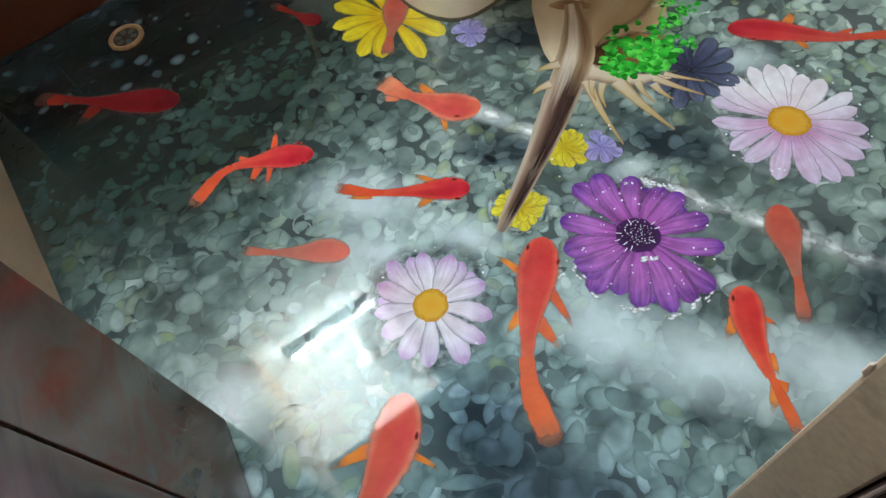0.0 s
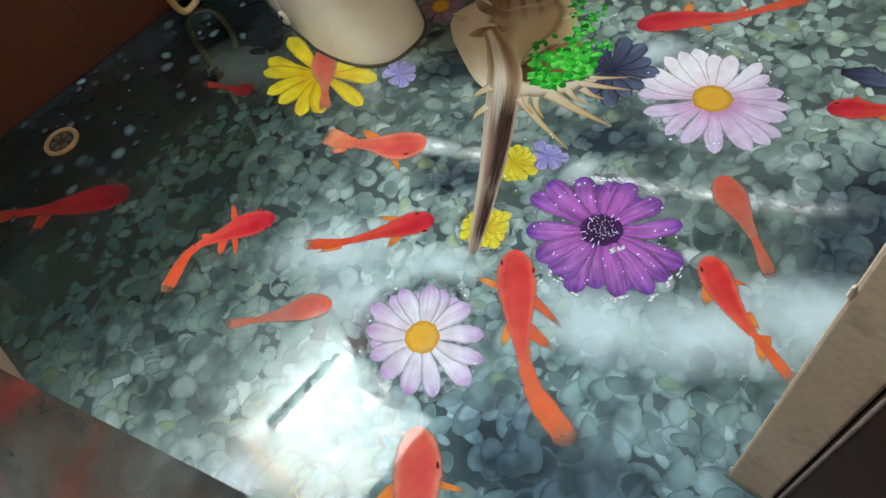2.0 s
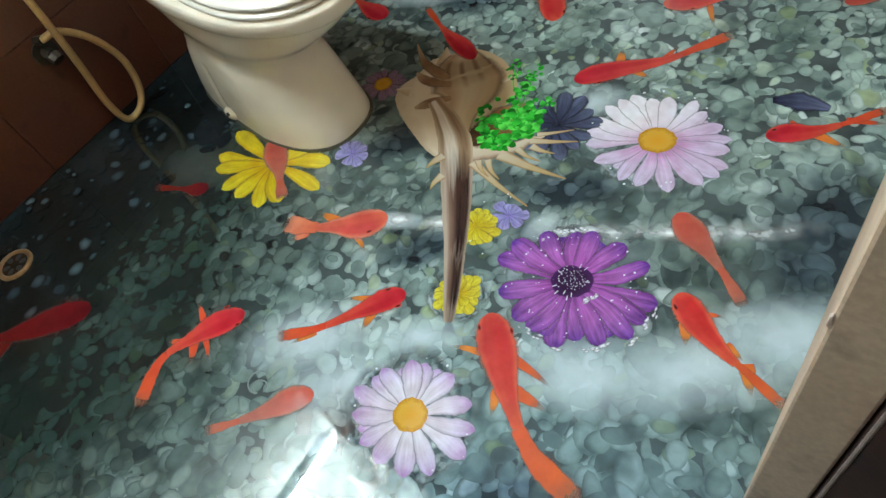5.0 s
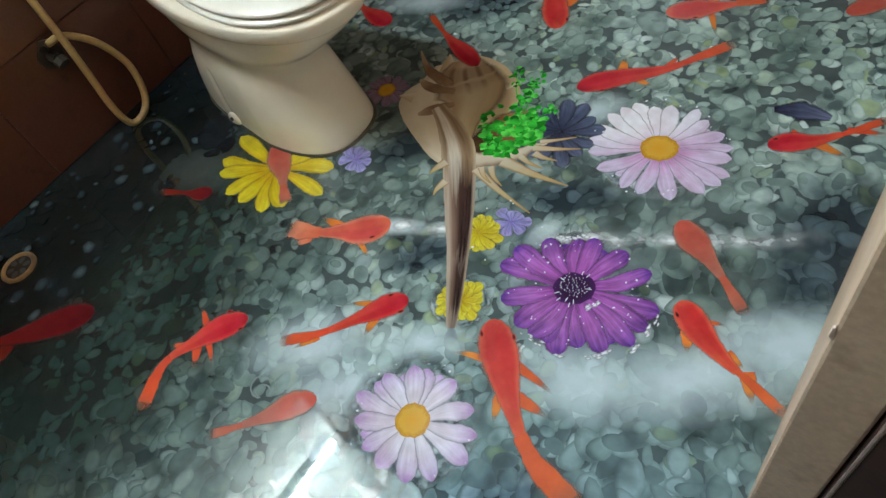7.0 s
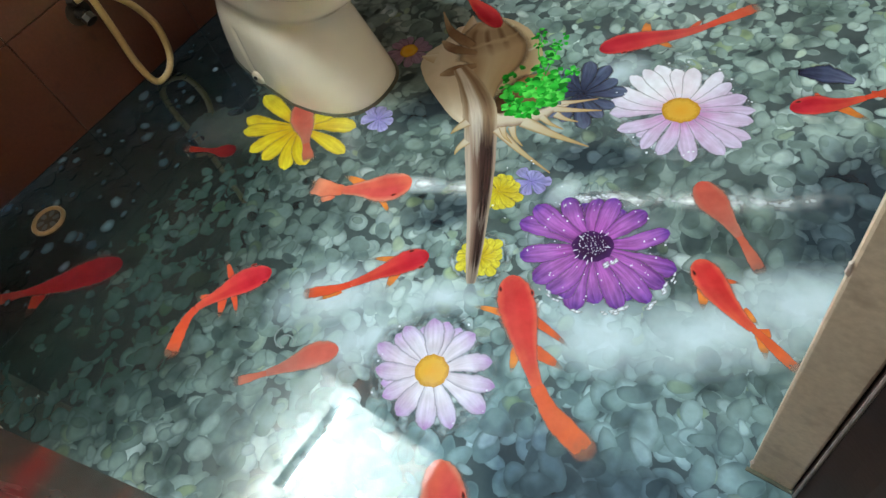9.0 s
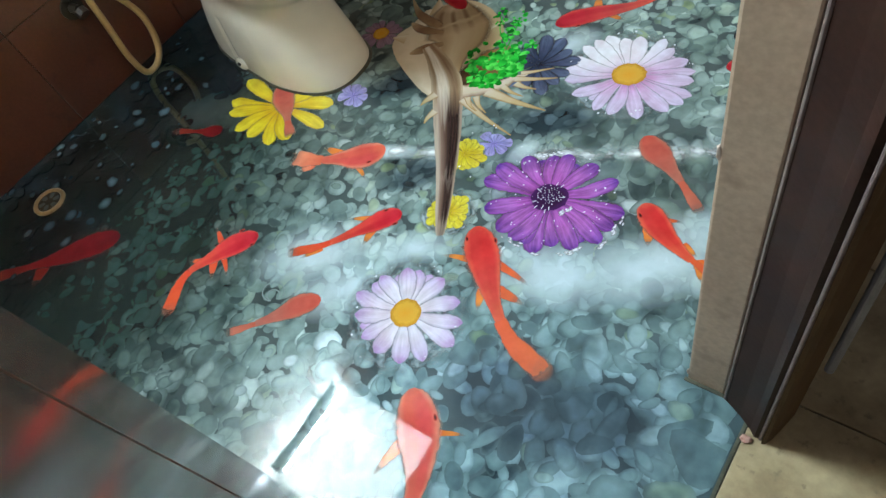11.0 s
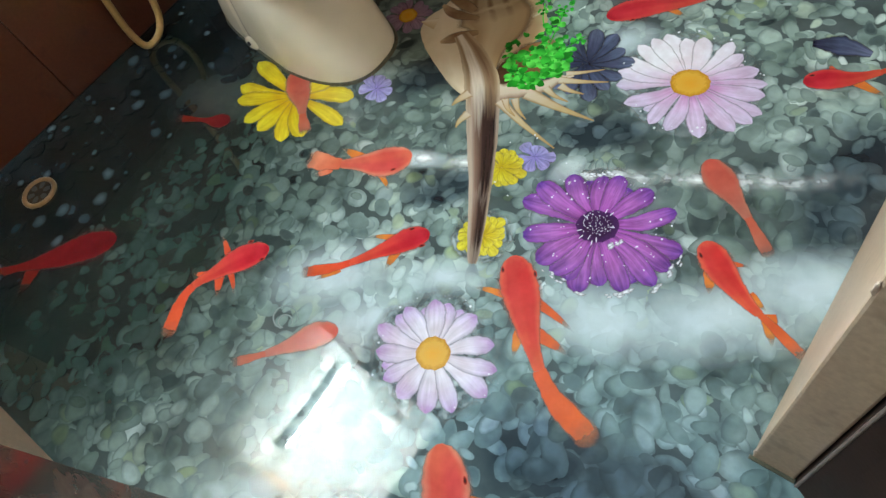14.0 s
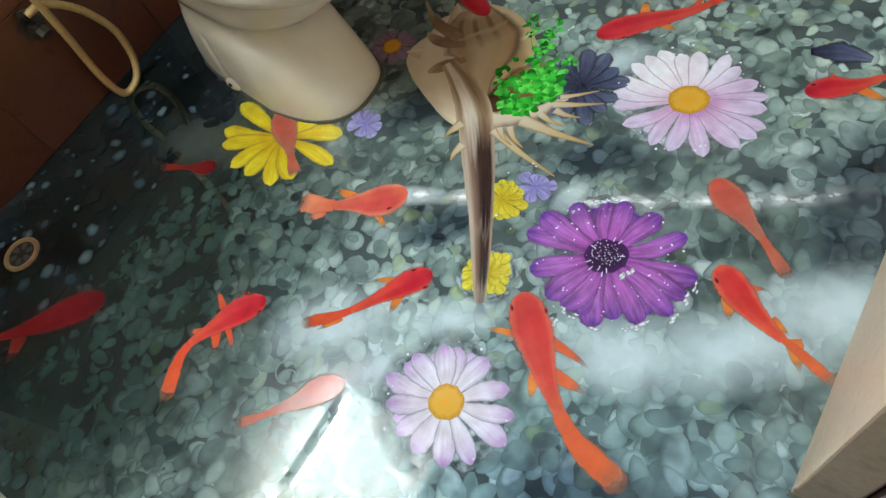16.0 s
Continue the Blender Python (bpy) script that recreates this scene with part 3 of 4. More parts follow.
# ---- the printed picture ----
M_FISH = [
    make_print("print_orange", [(0.0, (0.54, 0.075, 0.045)), (0.10, (0.47, 0.038, 0.032)), (0.35, (0.47, 0.032, 0.031)), (0.75, (0.53, 0.050, 0.034)), (1.0, (0.55, 0.09, 0.04))], mottled=0.5, edge=(0.58, 0.12, 0.06), back=(0.47, 0.022, 0.024), soft=True, grain=28.0),
    make_print("print_red", [(0.0, (0.32, 0.014, 0.024)), (0.12, (0.42, 0.020, 0.034)), (0.5, (0.49, 0.032, 0.036)), (1.0, (0.54, 0.075, 0.038))], mottled=0.4, edge=(0.53, 0.065, 0.045), back=(0.36, 0.01, 0.024), soft=True, grain=28.0),
    make_print("print_dull_orange", [(0.0, (0.45, 0.075, 0.050)), (0.5, (0.40, 0.085, 0.060)), (1.0, (0.33, 0.12, 0.085))], mottled=0.5, edge=(0.38, 0.15, 0.10), soft=True, grain=28.0),
    make_print("print_salmon", [(0.0, (0.57, 0.11, 0.065)), (0.3, (0.53, 0.075, 0.055)), (1.0, (0.55, 0.12, 0.075))], mottled=0.5, edge=(0.58, 0.24, 0.16), back=(0.5, 0.055, 0.06), soft=True, grain=28.0),
    # Red with the shade near the tube-light wall put into its colour.
    make_print("print_shaded_red", [(0.0, (0.085, 0.004, 0.007)), (0.3, (0.12, 0.005, 0.009)), (1.0, (0.16, 0.010, 0.010))], mottled=0.4, edge=(0.14, 0.010, 0.010), soft=True, grain=28.0),
]
M_FIN = [
    make_print("print_fin_orange", [(0.0, (0.55, 0.085, 0.028)), (0.7, (0.56, 0.11, 0.03)), (1.0, (0.50, 0.16, 0.05))], soft=True, fade=True),
    make_print("print_fin_red", [(0.0, (0.53, 0.055, 0.026)), (0.7, (0.55, 0.085, 0.028)), (1.0, (0.55, 0.16, 0.04))], soft=True, fade=True),
    make_print("print_fin_dull", [(0.0, (0.42, 0.09, 0.05)), (1.0, (0.32, 0.13, 0.09))], soft=True, fade=True),
    make_print("print_fin_salmon", [(0.0, (0.56, 0.12, 0.06)), (1.0, (0.58, 0.22, 0.13))], soft=True, fade=True),
    # Fins darkened by the same painted shade.
    make_print("print_fin_shaded", [(0.0, (0.16, 0.010, 0.009)), (1.0, (0.17, 0.022, 0.010))], soft=True, fade=True),
]
BODY = profile([(0, 0.14), (0.02, 0.38), (0.06, 0.58), (0.14, 0.80), (0.26, 0.96), (0.38, 1.0), (0.52, 0.90), (0.68, 0.66), (0.84, 0.42), (1.0, 0.28)])
TAIL = profile([(0, 0.28), (0.2, 0.31), (0.55, 0.46), (0.8, 0.46), (0.92, 0.36), (1.0, 0.12)])
FIN = profile([(0, 0.9), (0.3, 1.0), (0.7, 0.6), (1.0, 0.08)])
LAYER = [0.0021]


def level():
    """The next printed layer, a hair above the last."""
    LAYER[0] += 0.000003
    return LAYER[0]


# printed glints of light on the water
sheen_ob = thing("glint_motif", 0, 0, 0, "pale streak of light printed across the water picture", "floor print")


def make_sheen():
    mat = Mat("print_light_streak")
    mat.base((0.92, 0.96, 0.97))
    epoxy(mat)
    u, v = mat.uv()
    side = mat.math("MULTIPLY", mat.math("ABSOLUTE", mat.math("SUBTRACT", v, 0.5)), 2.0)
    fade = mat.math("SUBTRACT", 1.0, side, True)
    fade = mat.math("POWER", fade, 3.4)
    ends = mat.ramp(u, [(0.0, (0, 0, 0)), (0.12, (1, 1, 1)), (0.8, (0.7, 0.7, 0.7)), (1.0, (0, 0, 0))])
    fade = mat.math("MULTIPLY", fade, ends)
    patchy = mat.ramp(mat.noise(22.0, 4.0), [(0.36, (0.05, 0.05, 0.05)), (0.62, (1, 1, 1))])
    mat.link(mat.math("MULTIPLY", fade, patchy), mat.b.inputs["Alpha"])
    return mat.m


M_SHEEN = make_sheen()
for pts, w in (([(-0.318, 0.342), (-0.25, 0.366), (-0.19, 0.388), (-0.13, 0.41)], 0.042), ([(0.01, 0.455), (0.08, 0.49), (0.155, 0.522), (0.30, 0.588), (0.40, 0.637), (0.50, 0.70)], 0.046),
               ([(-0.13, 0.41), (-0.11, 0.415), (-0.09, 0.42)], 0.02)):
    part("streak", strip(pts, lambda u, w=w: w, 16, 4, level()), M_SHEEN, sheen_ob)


M_EYE = make_print("print_eye", [(0.0, (0.020, 0.008, 0.008)), (0.45, (0.08, 0.012, 0.012)), (1.0, (0.42, 0.045, 0.03))], along="v", mottled=0.2)
M_YELLOWFIN = make_print("print_fin_yellow", [(0.0, (0.57, 0.11, 0.025)), (1.0, (0.60, 0.25, 0.035))], soft=True, fade=True)


def fish_motif(spine, half, tone, fins=(), eyes=(), tail_from=0.74, flare=1.0, fork=(), label="bright orange fish shape printed in the floor picture"):
    """A flat fish shape: body, tail, fins and eyes along a line from nose to tail tip. fins and fork: (root, tip, half-width, yellow or not)."""
    ob = thing("fish_motif", 0, 0, 0, label, "floor print", "fish shapes in the floor print")
    half *= 1.03
    line = smooth_line(spine, 60)
    cut = int(60 * tail_from)
    for root, tip, wide, yellow in (*fins, *fork):
        root, tip = np.array(root), np.array(tip)
        back = line[40] - line[20]
        back = back / np.linalg.norm(back)
        bend = (root + tip) / 2 - back * np.linalg.norm(tip - root) * 0.03
        part("fin", strip([root - (tip - root) * 0.3, root, bend, tip], lambda s, w=wide: w * FIN(s), 12, 4, level(), ragged=0.05), M_YELLOWFIN if yellow else M_FIN[tone], ob)
    part("tail", strip(line[cut - 2::4] if (60 - cut + 2) % 4 == 0 else [*line[cut - 2::4], line[60]], lambda s: half * flare * TAIL(s), 14, 4, level(), ragged=0.08, seed=int(half * 1e4)), M_FIN[tone], ob)
    part("body", strip(line[:cut + 1:3], lambda s: half * BODY(s), 26, 8, level()), M_FISH[tone], ob)
    way = line[0] - line[8]
    for x, y in eyes:
        part("eye", disc(x, y, 0.0072, level(), 14, 0.1, 2, squash=0.5, turn=math.atan2(way[1], way[0])), M_EYE, ob, "dark eye")
    return ob


R = "deep red fish shape printed in the floor picture"
D = "faded orange fish shape blurred in the floor print"
fish_motif([(-0.809, -0.165), (-0.861, -0.218), (-0.928, -0.296), (-0.993, -0.362), (-1.076, -0.447)], 0.046, 4, (((-0.935, -0.340), (-0.915, -0.395), 0.024, 0),), label=R)
fish_motif([(-0.452, 0.004), (-0.489, -0.043), (-0.516, -0.092), (-0.545, -0.170), (-0.508, -0.268)], 0.036, 1, (((-0.534, -0.050), (-0.574, -0.028), 0.009, 0), ((-0.488, -0.085), (-0.444, -0.119), 0.009, 0), ((-0.505, -0.105), (-0.476, -0.144), 0.014, 0), ((-0.538, -0.118), (-0.566, -0.132), 0.010, 0)), ((-0.502, -0.005), (-0.448, -0.024)), flare=1.1)
fish_motif([(-0.318, 0.350), (-0.357, 0.307), (-0.405, 0.279), (-0.464, 0.247), (-0.534, 0.228)], 0.044, 3, (((-0.350, 0.274), (-0.303, 0.247), 0.009, 1), ((-0.425, 0.288), (-0.478, 0.288), 0.015, 1)), ((-0.331, 0.297),), flare=1.35, fork=(((-0.485, 0.235), (-0.545, 0.240), 0.018, 1), ((-0.470, 0.225), (-0.486, 0.196), 0.016, 0)))
fish_motif([(-0.161, 0.206), (-0.191, 0.173), (-0.223, 0.128), (-0.280, 0.053), (-0.347, -0.005)], 0.031, 1, (((-0.197, 0.135), (-0.193, 0.092), 0.014, 1), ((-0.222, 0.160), (-0.272, 0.137), 0.010, 1)), ((-0.200, 0.196), (-0.158, 0.174)), flare=1.0, fork=(((-0.285, 0.035), (-0.310, -0.002), 0.010, 1),), label=R)
fish_motif([(-0.192, -0.060), (-0.228, -0.095), (-0.256, -0.135), (-0.299, -0.187), (-0.340, -0.230)], 0.031, 2, label=D, flare=0.8)
fish_motif([(-0.801, 0.221), (-0.835, 0.204), (-0.870, 0.190), (-0.950, 0.159)], 0.026, 4, label="small red fish shape printed in the floor picture, with shade in its colour", flare=1.0)
fish_motif([(0.018, 0.246), (0.053, 0.208), (0.098, 0.160), (0.150, 0.105), (0.225, 0.048), (0.330, 0.014)], 0.041, 0, (((0.050, 0.168), (-0.014, 0.150), 0.010, 1), ((0.122, 0.183), (0.201, 0.167), 0.011, 0), ((0.150, 0.130), (0.212, 0.125), 0.016, 0), ((0.118, 0.108), (0.131, 0.070), 0.012, 1)), ((0.017, 0.210), (0.076, 0.233)), tail_from=0.74, flare=1.25, label="large orange fish shape printed in the floor picture")
fish_motif([(0.311, 0.444), (0.338, 0.421), (0.377, 0.393), (0.429, 0.365), (0.475, 0.348), (0.545, 0.318)], 0.031, 0, (((0.350, 0.386), (0.364, 0.350), 0.015, 1), ((0.372, 0.424), (0.399, 0.432), 0.007, 0), ((0.430, 0.380), (0.458, 0.367), 0.009, 1)), ((0.318, 0.414),), flare=0.75, fork=(((0.470, 0.352), (0.492, 0.312), 0.015, 1),))
fish_motif([(0.236, 0.613), (0.274, 0.582), (0.313, 0.556), (0.366, 0.516), (0.422, 0.466)], 0.034, 2, label=D, flare=0.85)
fish_motif([(-0.135, 0.877), (-0.100, 0.914), (-0.047, 0.955), (0.030, 1.012), (0.082, 1.075), (0.138, 1.146)], 0.036, 1, (((-0.062, 0.970), (-0.078, 1.018), 0.016, 1), ((-0.018, 0.955), (0.026, 0.946), 0.012, 1), ((0.030, 1.025), (0.040, 1.065), 0.010, 0)), ((-0.078, 0.892),), flare=1.05, label=R)
fish_motif([(0.314, 0.866), (0.352, 0.893), (0.391, 0.914), (0.442, 0.960), (0.500, 1.025)], 0.030, 1, (((0.352, 0.918), (0.340, 0.932), 0.008, 0), ((0.408, 0.905), (0.463, 0.894), 0.013, 1)), ((0.322, 0.890),), flare=0.8, fork=(((0.455, 0.970), (0.512, 0.984), 0.010, 0),), label=R)
fish_motif([(-0.058, 1.200), (-0.004, 1.230), (0.044, 1.257), (0.099, 1.292), (0.148, 1.330)], 0.042, 0, (((0.055, 1.215), (0.088, 1.162), 0.009, 1), ((0.030, 1.275), (0.055, 1.325), 0.014, 1)), ((0.016, 1.204),), flare=1.2)
fish_motif([(-0.290, 1.056), (-0.328, 1.117), (-0.372, 1.185), (-0.41, 1.25), (-0.46, 1.33)], 0.040, 0, (((-0.312, 1.160), (-0.292, 1.205), 0.018, 1), ((-0.355, 1.122), (-0.380, 1.110), 0.009, 1)), ((-0.283, 1.098),))
fish_motif([(-0.755, 0.920), (-0.80, 0.932), (-0.85, 0.945), (-0.90, 0.962), (-0.98, 0.99)], 0.036, 1, (), ((-0.803, 0.902),), label=R)
fish_motif([(0.328, 1.321), (0.364, 1.367), (0.40, 1.405), (0.44, 1.45), (0.49, 1.50)], 0.032, 2, (((0.39, 1.38), (0.43, 1.37), 0.014, 0),), label=D)
fish_motif([(0.108, -0.128), (0.152, -0.172), (0.192, -0.222), (0.225, -0.285), (0.235, -0.36), (0.225, -0.43)], 0.046, 3, (((0.208, -0.172), (0.252, -0.153), 0.007, 1), ((0.150, -0.240), (0.140, -0.300), 0.014, 1)), ((0.181, -0.153),), label="pale salmon fish shape printed by the door leaf")

WHITE_LILAC = make_print("print_white_petal", [(0.0, (0.66, 0.64, 0.70)), (0.55, (0.66, 0.62, 0.73)), (0.85, (0.54, 0.44, 0.66)), (1.0, (0.40, 0.24, 0.52))], grain=90, streaks=0.16, edge=(0.44, 0.42, 0.54), soft=True)
PINK = make_print("print_pink_petal", [(0.0, (0.44, 0.16, 0.40)), (0.3, (0.55, 0.35, 0.58)), (0.65, (0.58, 0.48, 0.67)), (1.0, (0.54, 0.47, 0.65))], grain=90, streaks=0.18, edge=(0.52, 0.46, 0.62), soft=True, haze=(0.04, 0.84, 0.20, 0.13, 30))
PURPLE = make_print("print_purple_petal", [(0.0, (0.10, 0.016, 0.13)), (0.22, (0.33, 0.092, 0.37)), (0.6, (0.36, 0.130, 0.43)), (0.85, (0.23, 0.078, 0.34)), (1.0, (0.10, 0.035, 0.25))], mottled=0.3, edge=(0.17, 0.035, 0.26), grain=45, streaks=0.42, soft=True)
YELLOW = make_print("print_yellow_petal", [(0.0, (0.50, 0.30, 0.01)), (0.4, (0.58, 0.46, 0.015)), (1.0, (0.60, 0.52, 0.03))], edge=(0.40, 0.30, 0.01), streaks=0.2, soft=True)
LILAC = make_print("print_lilac_petal", [(0.0, (0.20, 0.17, 0.46)), (0.5, (0.25, 0.24, 0.50)), (1.0, (0.30, 0.29, 0.56))], soft=True, streaks=0.4, mottled=0.5)
DULL_YELLOW = make_print("print_dull_yellow_petal", [(0.0, (0.42, 0.31, 0.012)), (0.4, (0.52, 0.44, 0.020)), (1.0, (0.58, 0.52, 0.05))], edge=(0.46, 0.38, 0.03), streaks=0.30, mottled=0.5, soft=True)
NAVY = make_print("print_navy_petal", [(0.0, (0.016, 0.02, 0.045)), (0.5, (0.050, 0.066, 0.12)), (1.0, (0.11, 0.135, 0.22))], soft=True, streaks=0.4, edge=(0.015, 0.02, 0.04))
DUSKY = make_print("print_dusky_petal", [(0.0, (0.20, 0.09, 0.12)), (0.5, (0.26, 0.17, 0.24)), (1.0, (0.22, 0.16, 0.24))], soft=True, streaks=0.3)
GOLD = make_print("print_gold_disc", [(0.0, (0.62, 0.30, 0.02)), (0.7, (0.60, 0.34, 0.04)), (1.0, (0.40, 0.18, 0.01))], along="v", mottled=0.6, grain=240)
BLACKISH = make_print("print_dark_disc", [(0.0, (0.03, 0.008, 0.05)), (0.6, (0.03, 0.008, 0.04)), (1.0, (0.05, 0.012, 0.08))], along="v", mottled=0.5, grain=200)
GLINT = make_print("print_glint", [(0.0, (0.8, 0.82, 0.85)), (1.0, (0.62, 0.66, 0.72))], along="v")


def make_ripple():
    """Dark ripples in the printed water round a floating flower, fading outwards."""
    mat = Mat("print_ripple")
    u, v = mat.uv()
    wave = mat.math("SINE", mat.math("MULTIPLY_ADD", v, 38.0))
    mat.base(mat.mix(mat.ramp(mat.math("ADD", mat.math("MULTIPLY", mat.noise(40.0), 1.2), mat.math("MULTIPLY", wave, 0.12)), [(0.45, (0, 0, 0)), (0.85, (1, 1, 1))]), (0.05, 0.08, 0.085), (0.42, 0.50, 0.52)))
    epoxy(mat)
    mat.link(mat.math("MULTIPLY", mat.ramp(v, [(0.80, (1, 1, 1)), (1.0, (0, 0, 0))]), mat.ramp(mat.noise(17.0), [(0.38, (0.15, 0.15, 0.15)), (0.6, (1, 1, 1))])), mat.b.inputs["Alpha"])
    return mat.m


SHADE = make_ripple()
PETAL = profile([(0, 0.28), (0.15, 0.45), (0.45, 0.85), (0.7, 1.0), (0.88, 0.85), (0.96, 0.5), (1.0, 0.12)])
ROUNDED = profile([(0, 0.40), (0.2, 0.58), (0.5, 0.90), (0.72, 1.0), (0.88, 0.90), (0.96, 0.66), (1.0, 0.25)])


def flower_motif(cx, cy, tips, half, petal, centre, disc_r, label, seed, shape=PETAL, halo=0.0, under=(), aspect=1.0, turn=0.0):
    """A flat flower: a rim of dark water, petals (direction in degrees, reach) round a disc; the under ones lie below the rest."""
    rng = random.Random(seed)
    ob = thing("flower_motif", 0, 0, 0, label, "floor print", "flowers in the floor print")
    lay = Matrix.Translation((cx, cy, 0))
    if halo:
        reach = sum(r for _, r in tips) / len(tips)
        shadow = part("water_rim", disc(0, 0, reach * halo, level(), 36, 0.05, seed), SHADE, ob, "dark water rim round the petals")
        shadow.matrix_basis = lay
    for angle, r in (*under, *tips):
        a = radians(angle)
        bend = rng.uniform(-0.07, 0.07) * r
        c, s = math.cos(a), math.sin(a)
        pts = [(disc_r * 0.5 * c, disc_r * 0.5 * s), (0.55 * r * c - bend * s, 0.55 * r * s + bend * c), (r * c, r * s)]
        w = half * rng.uniform(0.88, 1.14)
        made = part("petal", strip(pts, lambda u, w=w: w * shape(u), 14, 4, level(), ragged=0.04, seed=seed + int(angle)), petal, ob)
        made.matrix_basis = lay
    if centre:
        made = part("disc", disc(0, 0, disc_r, level() + 0.00002, 30, 0.05, seed, squash=aspect, turn=turn), centre, ob)
        made.matrix_basis = lay
    return ob


def even(count, reach, vary, seed, start=0):
    """Petals spread evenly, of slightly uneven reach."""
    rng = random.Random(seed)
    return [(start + 360 * k / count + rng.uniform(-5, 5), reach * (1 + rng.uniform(-vary, vary))) for k in range(count)]


LOBED = profile([(0, 0.18), (0.25, 0.42), (0.6, 0.95), (0.85, 1.0), (0.95, 0.75), (1.0, 0.35)])
flower_motif(0.0, 0.0, [(155, 0.114), (-176, 0.128), (-152, 0.112), (-120, 0.104), (-93, 0.104), (-61, 0.113), (-37, 0.119), (-7, 0.132), (16, 0.125), (39, 0.115), (75, 0.108), (108, 0.104), (124, 0.110)], 0.0215, WHITE_LILAC, GOLD, 0.033,
             "white and lilac daisy printed in the floor picture", 3, halo=1.22, under=((167, 0.111), (136, 0.096), (-135, 0.100), (92, 0.100)))
flower_motif(0.125, 0.379, [(141, 0.133), (112, 0.118), (97, 0.126), (66, 0.132), (41, 0.150), (8, 0.165), (-7, 0.162), (-22, 0.162), (-42, 0.148), (-75, 0.146), (-87, 0.130), (-101, 0.131), (-116, 0.137), (-144, 0.144), (-175, 0.161), (167, 0.157)], 0.0245, PURPLE, BLACKISH, 0.041,
             "large purple flower with a dark centre in the floor print", 5, shape=ROUNDED, under=((127, 0.108), (82, 0.106), (-32, 0.138), (-58, 0.128)), aspect=0.88, turn=radians(25))
flower_motif(0.118, 0.775, [(160, 0.156), (147, 0.152), (103, 0.132), (78, 0.142), (62, 0.130), (39, 0.139), (23, 0.150), (11, 0.149), (-6, 0.161), (-17, 0.160), (-31, 0.153), (-57, 0.146), (-84, 0.134), (-100, 0.135), (-132, 0.142), (-153, 0.150), (-168, 0.153), (177, 0.156)], 0.0205, PINK, GOLD, 0.041,
             "pale pink daisy with a golden centre in the floor print", 8, under=((135, 0.150), (120, 0.128), (50, 0.116), (-116, 0.116)), halo=1.08, aspect=0.90, turn=radians(20))
flower_motif(-0.693, 0.356, [(166, 0.181), (-167, 0.168), (-151, 0.158), (-120, 0.140), (-98, 0.126), (-63, 0.138), (-40, 0.134), (-5, 0.171), (24, 0.155), (58, 0.10)], 0.026, YELLOW, None, 0.03, "yellow daisy printed in the floor beside the toilet foot", 11)
flower_motif(-0.593, 0.695, even(12, 0.060, 0.1, 13), 0.015, DUSKY, GOLD, 0.024, "small brownish pink daisy in the floor print", 13)
flower_motif(-0.516, 0.465, [(-152, 0.044), (154, 0.050), (109, 0.042), (60, 0.040), (14, 0.043), (-33, 0.047), (-80, 0.036)], 0.0165, LILAC, None, 0.002, "small lilac blossom in the floor print", 17, shape=LOBED)
flower_motif(-0.071, 0.465, [(-140, 0.040), (156, 0.045), (110, 0.030), (70, 0.030), (26, 0.044), (-19, 0.040), (-76, 0.038)], 0.0160, LILAC, None, 0.002, "small blue lilac blossom in the floor print", 19, shape=LOBED)
flower_motif(-0.119, 0.410, even(11, 0.036, 0.15, 24, 10), 0.012, DULL_YELLOW, None, 0.001, "small yellow blossom in the floor print", 23, shape=LOBED, under=even(15, 0.050, 0.16, 23))
flower_motif(-0.062, 0.252, even(11, 0.036, 0.15, 30, 10), 0.012, DULL_YELLOW, None, 0.001, "yellow blossom under the shell tip in the floor print", 29, shape=LOBED, halo=1.9, under=even(15, 0.050, 0.16, 29))
flower_motif(-0.105, 0.735, even(13, 0.100, 0.12, 31), 0.021, NAVY, None, 0.003, "dark blue flower behind the shell in the floor print", 31)

smear = fish_motif([(-0.752, 0.425), (-0.71, 0.385), (-0.666, 0.350), (-0.63, 0.315), (-0.588, 0.280)], 0.036, 2, label="blurred orange streak across the yellow flower print")

